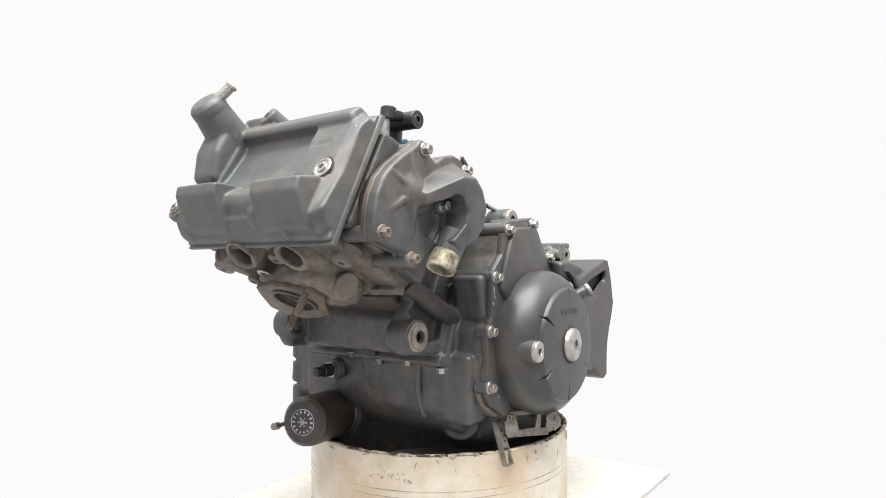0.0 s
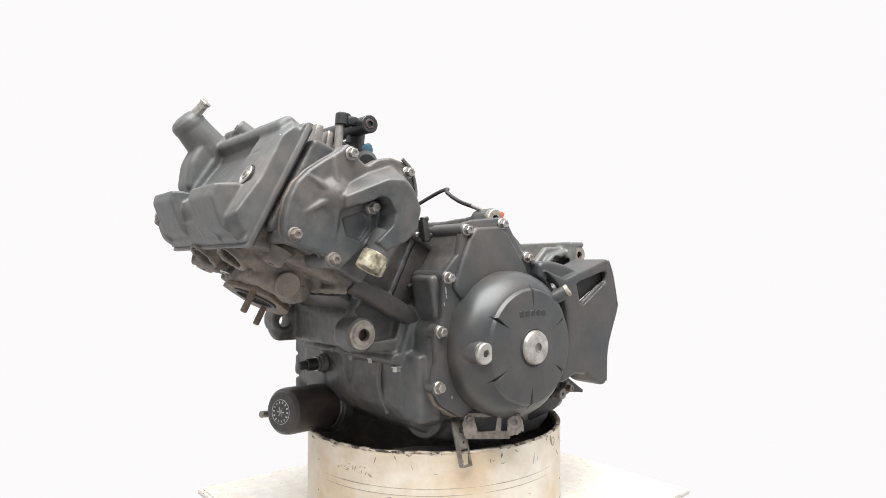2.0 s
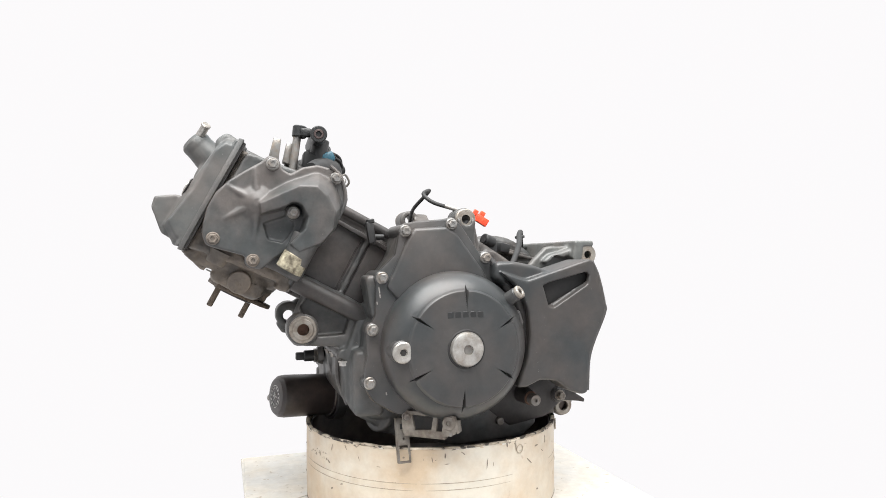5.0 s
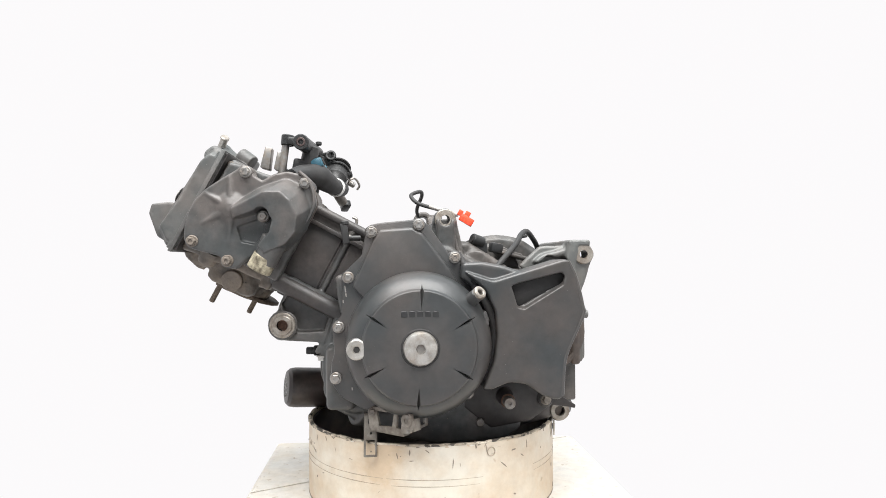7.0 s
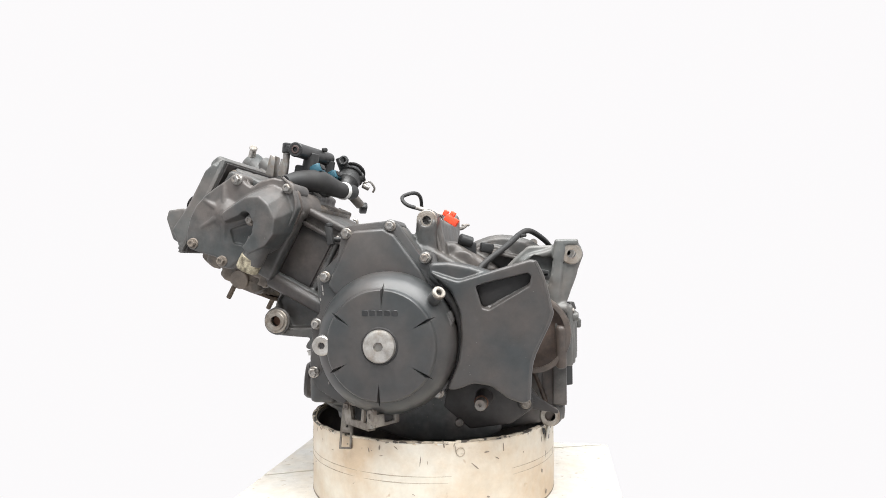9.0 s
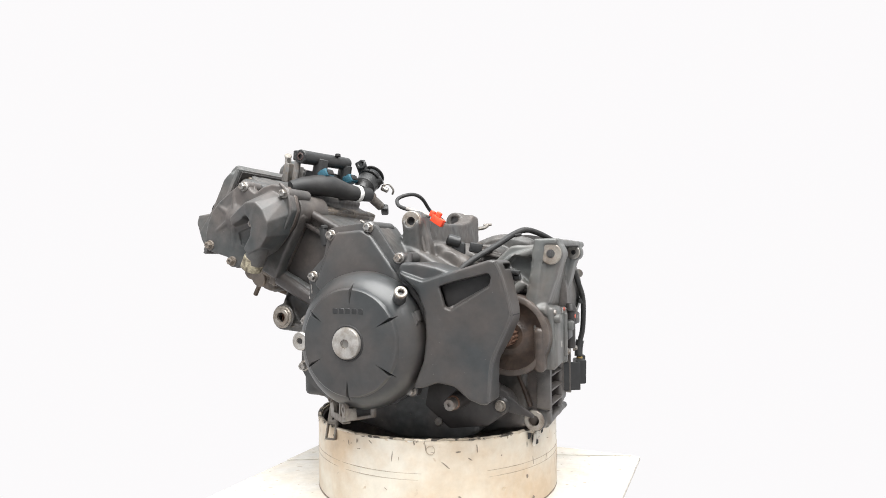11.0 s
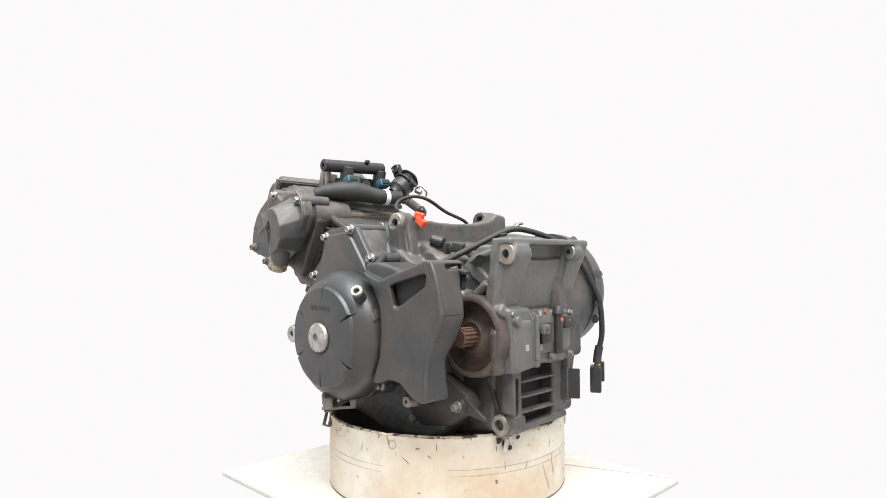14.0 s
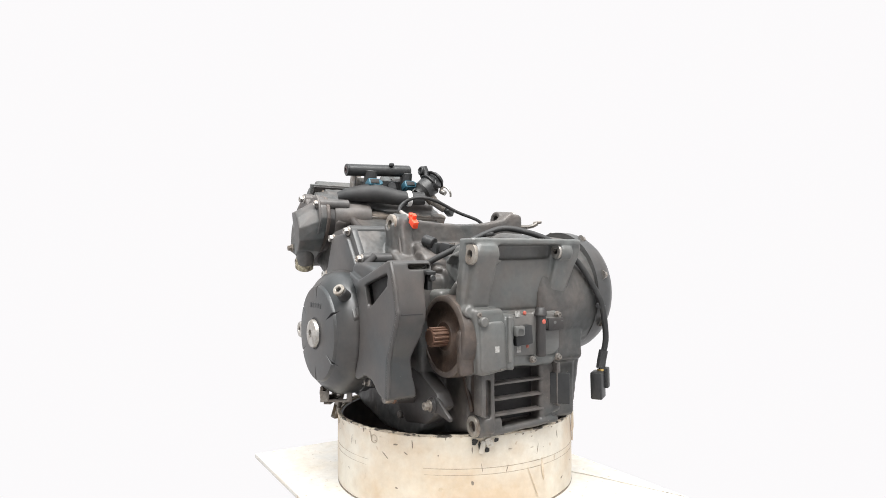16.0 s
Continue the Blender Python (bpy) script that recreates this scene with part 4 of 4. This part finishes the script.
def valve_cover():
    s = [
        uvprism([(247, -20), (258, -22), (258, 133), (247, 135)], -141, 104, 1.5),
        uvprism([(244, -18), (262, -20), (282, -6), (280, 50), (274, 114), (266, 131), (244, 132)], -131, 100, 2.5),
        uvprism([(244, -18), (262, -20), (282, -6), (280, 50), (274, 114), (266, 131), (244, 132)], -141, -128, 1.5, inset=9),
        # the two front banks, the valley and the soft arches under them
        uvprism([(250, -19), (280, -14), (309, 12), (313, 24), (289, 37), (262, 40)], 8, 82, 2.2),
        uvprism([(250, -19), (280, -16), (306, 8), (309, 22), (287, 36), (262, 40)], -126, -52, 2.2),
        uvprism([(250, -16), (270, -14), (292, 8), (294, 18), (284, 32), (262, 40)], -58, 14, 3),
        uvprism([(252, -22), (272, -20), (286, -8), (296, 16), (280, 24), (254, 4)], 78, 101, 5, 3),
        rev([(0, 0), (20, 0), (18, 26), (11, 40), (0, 44)], uvy(246, -1, 44), UDIR + VDIR * 0.22, 32), rev([(0, 0), (22, 0), (19, 28), (11, 42), (0, 46)], uvy(244, -1, -40), UDIR + VDIR * 0.22, 32),
        # folds running down from the valley
        cyl(uvy(298, 20, 12), uvy(256, -16, 34), 6, 9, 16, 2), cyl(uvy(300, 20, -52), uvy(258, -17, -90), 6, 9, 16, 2), uvprism([(250, -21), (264, -21), (272, -12), (254, -6)], -132, 96, 4, 3),
        # high end with its horn
        uvprism([(250, 44), (288, 50), (300, 84), (300, 122), (284, 136), (250, 138)], 62, 107, 7, 3),
        cyl(uvy(262, 112, 86), uvy(317, 131, 83), 28, 22.5, 24, 4), rev([(0, 0), (22, 0), (23, 8), (22, 15), (17, 20), (8, 22), (0, 22)], uvy(312, 129.5, 83.2), UDIR * 0.95 + VDIR * 0.3, 28),
        uvprism([(250, 130), (272, 134), (276, 148), (264, 154), (250, 152)], 34, 76, 4, 3), cyl(uvy(250, 144, 26), uvy(276, 148, 32), 13),
        uvprism([(250, 112), (276, 112), (280, 122), (272, 138), (250, 136)], -128, 70, 6),
    ]
    cuts = [uvprism([(300, 30), (277, 38), (270, 60), (263, 100), (266, 112), (300, 122)], -74, 60, 0),
            uvprism([(276, 84), (300, 84), (300, 112), (276, 112)], -110, -70, 0)]
    cov = part("valve_cover", casting(s, cuts, 1.6, 2, 0.35), HEADGREY, engine, "grey painted valve cover with a deep pocket", 55)
    part("cover_lip", uvprism([(247, -24), (253, -25), (254, 136), (247, 137)], -144, 106, 1.5), HEADGREY, cov)
    part("gasket", uvprism([(243.5, -20), (247.2, -20), (247.2, 134), (243.5, 134)], -139, 103, 0.6, 1), GREASY, cov, "dark rubber gasket line")
    part("dowel", cyl(uvy(268, 106, -132), uvy(272, 106, -137), 3), WHITE, cov, "tiny pale paint chip")
    p = uvy(280, 50, -119)
    b = part("cover_bolt", rev([(0, 0), (12, 0), (12, 1.6), (11, 2.4), (9, 2.4), (8, 1.6), (5.5, 1.6), (5.5, 3.4), (3.4, 3.4), (3.4, 1), (0, 1)], p, UDIR, 32), ALU, cov, "silver cover bolt with rubber washer")
    part("seat", ring(Vector(p) - UDIR * 1, UDIR, 14, 12, 2.0), DARK, cov)
    part("nipple", join(cyl(uvy(322, 140, 74), uvy(320, 164, 57), 7, 6, 20), ring(uvy(320.4, 160, 60), Vector(uvy(320, 164, 57)) - Vector(uvy(322, 140, 74)), 7.4, 4, 5)), ALU, cov, "bare metal breather nipple")
    part("top_bracket", join(box(uvy(262, 146, 48), (26, 20, 8), (0, -28, 0), 2), cyl(uvy(262, 146, 40), uvy(262, 158, 40), 6)), GREASY, cov)
    # dark disc drawn as the shade of a hole
    part("lug_hole_shade", cyl(uvy(276, 148, 32), uvy(277.2, 148.2, 32.2), 4), DARK, cov)
    return cov


valve_cover()


def side_cover():
    outline = [(-401, 386), (-405, 397), (-404, 412), (-399, 432), (-389, 451), (-375, 465), (-356, 478), (-336, 490), (-326, 499), (-316, 494), (-310, 482), (-300, 476), (-285, 485), (-266, 489), (-244, 484), (-231, 467), (-226, 445), (-236, 422), (-256, 396),
               (-270, 384), (-300, 380), (-322, 366), (-336, 354), (-350, 358), (-356, 372), (-392, 382)]
    front = [(-338, 436, -187), (-292, 457, -205), (-271, 457, -207), (-258, 445, -207), (-248, 425, -206), (-252, 402, -204), (-264, 388, -202), (-292, 376, -198), (-302, 386, -196),
             (-285, 404, -202), (-281, 420, -204), (-288, 432, -202), (-298, 436, -199), (-336, 424, -185)]
    foot = [(-344, 446), (-304, 469), (-262, 484), (-240, 473), (-230, 442), (-240, 408), (-262, 383), (-292, 368), (-307, 382), (-290, 402), (-285, 418), (-290, 428), (-300, 430), (-341, 419)]
    solids = [prism(outline, -171, -157, 2.5, 2), rev([(0, 0), (26, 0), (19, 4), (12, 8), (5, 11), (0, 11)], (-341, -169, 438), (0, -1, 0), 28)]
    # the arch in short convex lengths
    for picks in ((0, 1, 12, 13), (1, 2, 11, 12), (2, 3, 10, 11), (3, 4, 10), (4, 5, 9, 10), (5, 6, 9), (6, 7, 8, 9)):
        seg = bmesh.new()
        for k in picks:
            seg.verts.new((front[k][0], front[k][2], front[k][1]))
            seg.verts.new((foot[k][0], -160, foot[k][1]))
        bmesh.ops.convex_hull(seg, input=seg.verts)
        bmesh.ops.recalc_face_normals(seg, faces=seg.faces)
        solids.append(seg)
    for a, l_ in ((93, 44), (150, 42), (208, 46), (266, 50)):
        solids.append(cyl((-341, -171, 438), (-341 + l_ * math.cos(radians(a)), -169.5, 438 + l_ * math.sin(radians(a))), 7, 2.4, 16))
    solids.append(cyl((-316, -164, 392), (-318, -164, 416), 3.4, 2.6, 12))
    pocket = [cyl((-297, -172, 426), (-297, -215, 426), 11.5), prism([(-334, 413), (-304, 423), (-296, 413), (-298, 402), (-310, 388), (-328, 392)], -190, -167, 0)]
    cov = part("water_pump_cover", casting(solids, pocket, 1.5, 3), PUMPGREY, engine, "dark grey water pump cover with a curved outlet", 60)
    part("rim_step", pipe([(-250, -171.5, 488), (-236, -171.5, 474), (-230, -171.5, 445), (-240, -171.5, 420), (-258, -171.5, 396)], 2.4, 8, 6), PUMPGREY, cov)
    part("gasket", prism([(x * 1.0 - (1 if x < -320 else -1), z) for x, z in outline], -159, -152, 1.2, 1), BROWNCASE, cov, "brown dirty gasket edge")
    # its near-black colour stands for the shadow between head and pump cover
    part("gap_shade_wall", prism([(-314 + (x + 314) * 0.92, 426 + (z - 426) * 0.92) for x, z in outline], -153, -118, 2, 1), GREASY, cov, "near-black wall behind the pump cover, coloured as the shaded gap")
    part("outlet", cyl((-280, -182, 396), (-296, -178, 362), 18, 16), PUMPGREY, cov)
    part("outlet_end", ring((-293, -179, 372), (-0.48, 0.1, -0.87), 17, 13.6, 22), CORRODED, cov, "whitish corroded outlet end")
    for p in ((-322, -171, 487), (-242, -171, 472), (-346, -171, 366), (-393, -171, 393), (-297, -177, 426)):
        part("sleeve", cyl((p[0], -112, p[2]), (p[0], p[1], p[2]), 9.5), PUMPGREY, cov)
        bolt(p, (0, -1, 0), 8.2, 9, cov, DUSTY if p[2] < 400 else STEEL)
    return cov


side_cover()


# ---- fuel rail, hoses and cables above the head ----
def fuel_rail():
    rail = part("fuel_rail", cyl((-256, -108, 541), (-248, 24, 546), 11.5, seg=24, bev=2), PLASTIC, engine, "black plastic fuel rail with two injectors")
    d = (Vector((-248, 24, 546)) - Vector((-256, -108, 541))).normalized()
    part("rail_mouth", ring(Vector((-256, -108, 541)) - d * 2, d, 11.8, 7, 4), PLASTIC, rail)
    part("seal", ring(Vector((-256, -108, 541)) - d * 2.6, d, 7.2, 4, 2.6), SEAL, rail, "dull red seal in the rail's mouth")
    part("post", cyl((-281, -81, 552), (-289, -79, 492), 5.6, seg=18), STEEL, rail, "bright spacer post")
    part("post_clamp", join(ring((-280, -81, 540), (0.1, 0, 1), 10, 6.5, 16), box((-271, -88, 546), (16, 12, 12), bev=3)), PLASTIC, rail)
    part("bolt", rev([(0, 0), (6, 0), (6, 5), (0, 5)], (-281, -81, 552), (0.1, 0, 1), 6), STEEL, rail)
    for y in (-62, 16):
        body = part("injector", join(cyl((-246, y, 542), (-258, y, 480), 12, 14), box((-262, y, 505), (26, 24, 34), (0, 10, 0), 4)), PLASTIC, rail)
        part("connector", join(box((-238, y, 515), (20, 24, 15), (0, -22, 0), 3), cyl((-246, y + 16, 516), (-238, y + 16, 519), 6)), BLUE, body, "teal injector connector")
        # dark block drawn as the shade inside the connector
        part("connector_mouth_shade", box((-228, y, 519), (2.4, 18, 9), (0, -22, 0), 1), DARK, body)
    part("bracket", join(box((-262, -14, 506), (8, 40, 40), (0, 10, 0), 3), cyl((-256, -14, 512), (-248, -14, 514), 9)), PLASTIC, rail)
    part("heat_shield", join(prism([(-322, 508), (-314, 540), (-304, 538), (-308, 504)], -76, -56, 1.5), prism([(-302, 506), (-296, 534), (-288, 532), (-292, 502)], -74, -54, 1.5)), STEEL, rail, "bright bent metal tab")
    part("screw", cyl((-240, -20, 552), (-240, -20, 558), 5), PLASTIC, rail)


fuel_rail()


def moved(bm, x, y, z):
    bmesh.ops.translate(bm, vec=(x, y, z), verts=bm.verts)
    return bm


def cooling():
    hose = part("coolant_hose", pipe([(-268, -120, 488), (-254, -96, 494), (-236, -60, 496), (-222, -20, 489), (-214, 6, 487), (-208, 34, 488)], 15, 18, 8, [11, 15, 19, 15, 13, 13]), RUBBER, engine, "black moulded coolant hose")
    part("hose_clip", ring((-216, 0, 487), (0.2, 1, 0.03), 15.4, 13, 9), WHITE, hose, "white hose clip")
    t = part("thermostat_housing", moved(join(rev([(0, 0), (13, 0), (14, 8), (20, 14), (21, 30), (20, 38), (17, 42), (15, 58), (0, 60)], (-206, 26, 488), (0.05, 0.75, 0.62), 32),
                                      cyl((-212, 50, 520), (-220, 44, 546), 10), cyl((-196, 52, 505), (-180, 58, 512), 9)), -14, 2, 7), PLASTIC, engine, "black plastic thermostat housing")
    part("ring", ring((-217, 52, 517), (0.05, 0.75, 0.62), 23, 18, 4), PLASTIC, t)
    part("ring", ring((-215, 64, 527), (0.05, 0.75, 0.62), 21.5, 15, 3), RUBBER, t)
    part("ear", ring((-226, 42, 545), (0, -1, 0.2), 9, 4.5, 6), PLASTIC, t)
    part("clip", moved(join(cyl((-188, 66, 498), (-176, 70, 492), 5), pipe([(-186, 64, 500), (-176, 70, 505), (-168, 76, 494), (-172, 80, 486)], 2, 8)), -12, 2, 6), STEEL, t, "bright wire clip")
    sn = part("coolant_sensor", moved(join(cyl((-206, 44, 500), (-202, 66, 478), 11), cyl((-203, 64, 480), (-193, 88, 463), 8.5)), -16, -4, 6), DULLSTEEL, engine, "brown-stained coolant sensor with black plug")
    part("plug", box((-205, 90, 464), (14, 22, 13), (-30, 0, 25), 3), PLASTIC, sn)
    part("pump_body", join(cyl((-256, -140, 450), (-254, -66, 452), 25)), CASE, engine, "black water pump body")
    part("wire_hook", pipe([(-198, -34, 421), (-192, -34, 416), (-181, -34, 420), (-179, -34, 431), (-185, -34, 435)], 2.4, 8), STEEL, engine)
    part("hook_stand", join(box((-190, -138, 404), (10, 10, 30), (0, -10, 0), 2), cyl((-190, -138, 416), (-191, -138, 422), 6), cyl((-190, -128, 398), (-168, -124, 398), 4)), PLASTIC, engine)


cooling()


def cables():
    c = part("thin_cable", pipe([(-70, 84, 420), (-74, 72, 437), (-80, 30, 452), (-74, -20, 470), (-78, -52, 474), (-93, -70, 466), (-82, -86, 452), (-50, -94, 442), (-24, -95, 434)], 3.0, 10), RUBBER, engine, "thin black cable with a red connector")
    con = part("red_connector", join(box((-10, -98, 426), (22, 9, 11.5), (0, 32, -8), 1.2), box((-8, -98, 435), (8, 6, 8), (0, 32, -8), 1), box((-19, -97, 437), (7, 8, 9), (0, 32, -8), 1)), RED, c, "bright red plug")
    part("pale_sleeve", pipe([(-66, -91, 447), (-50, -94, 442), (-24, -95, 434)], 3.5, 10), PALECHIP, c, "pale grey cable sleeve")
    part("pin", cyl((-26, -95, 434), (-22, -95, 433), 2), WHITE, c)
    h = part("harness", pipe([(24, -116, 340), (42, -100, 362), (72, -58, 388), (90, -22, 407), (104, 2, 413), (122, 40, 404), (138, 72, 388), (150, 104, 360), (160, 128, 320), (164, 140, 292), (161, 150, 245), (155, 150, 216), (154, 145, 194)], 4.6, 10), RUBBER, engine, "taped black wiring harness with a plug")
    part("sleeve", pipe([(156, 150, 222), (154, 148, 208), (154, 145, 194)], 7, 10), RUBBER, h)
    pl = part("plug", join(box((157, 136, 170), (18, 25, 42), (4, 0, 30), 2.5), box((158, 152, 180), (10, 13, 32), (4, 0, 30), 2)), PLASTIC, h, "black two-part plug")
    part("terminal", box((156, 144, 191), (10, 9, 6), bev=1), BRASS, h)
    sn = part("speed_sensor", join(box((14, -72, 380), (20, 18, 26), (0, 0, 15), 3), cyl((18, -76, 392), (0, -84, 398), 9, seg=20)), PLASTIC, engine, "black speed sensor with socket")
    # dark disc drawn as the shade inside the socket's end
    part("mouth", cyl((0.5, -84, 397.8), (-0.6, -84.4, 398.2), 6.5), DARK, sn)
    part("clip", box((40, -66, 384), (20, 14, 15), (0, 10, 20), 2), PLASTIC, sn)
    part("top_plate", box((70, -40, 372), (60, 60, 5), (0, 14, 0), 2), CASE, case)
    part("top_rib", box((60, -66, 376), (44, 5, 8), (0, 14, 0), 1.5), CASE, case)
    part("top_rib", box((78, -10, 372), (40, 5, 8), (0, 14, 0), 1.5), CASE, case)
    part("cable_clip", box((92, -20, 404), (12, 14, 5), (0, -10, 40), 1.5), PLASTIC, h)
    part("cable_clip", box((160, 140, 292), (14, 12, 8), (0, 20, 40), 1.5), PLASTIC, h)
    part("washer_bolt", rev([(0, 0), (7, 0), (7, 3), (5, 3), (5, 8), (0, 8)], (44, -60, 384), (0, 0, 1), 6), DULLSTEEL, sn)
    # dark tube following the black line along the cover's edge
    part("edge_tube", pipe([(-30, -158, 372), (-22, -178, 356), (-14, -186, 340), (-6, -190, 322), (8, -190, 302), (17, -188, 270), (14, -186, 236), (2, -184, 200)], 6, 10), DARK, engine, "black tube running along the generator cover's edge")


cables()


# ---- the turning ----
def motions():
    for thing, x, y, z in ((turntable_board, 0, 0, 0), (drum, 0, 0, 0), (engine, 0.003, 0.006, BASE * 0.001)):
        walk(thing, [(k * 0.5, pose(0, 0, 0, 0, 0, 55.7 - 7.02 * k * 0.5) @ pose(x, y, z)) for k in range(33)])


motions()
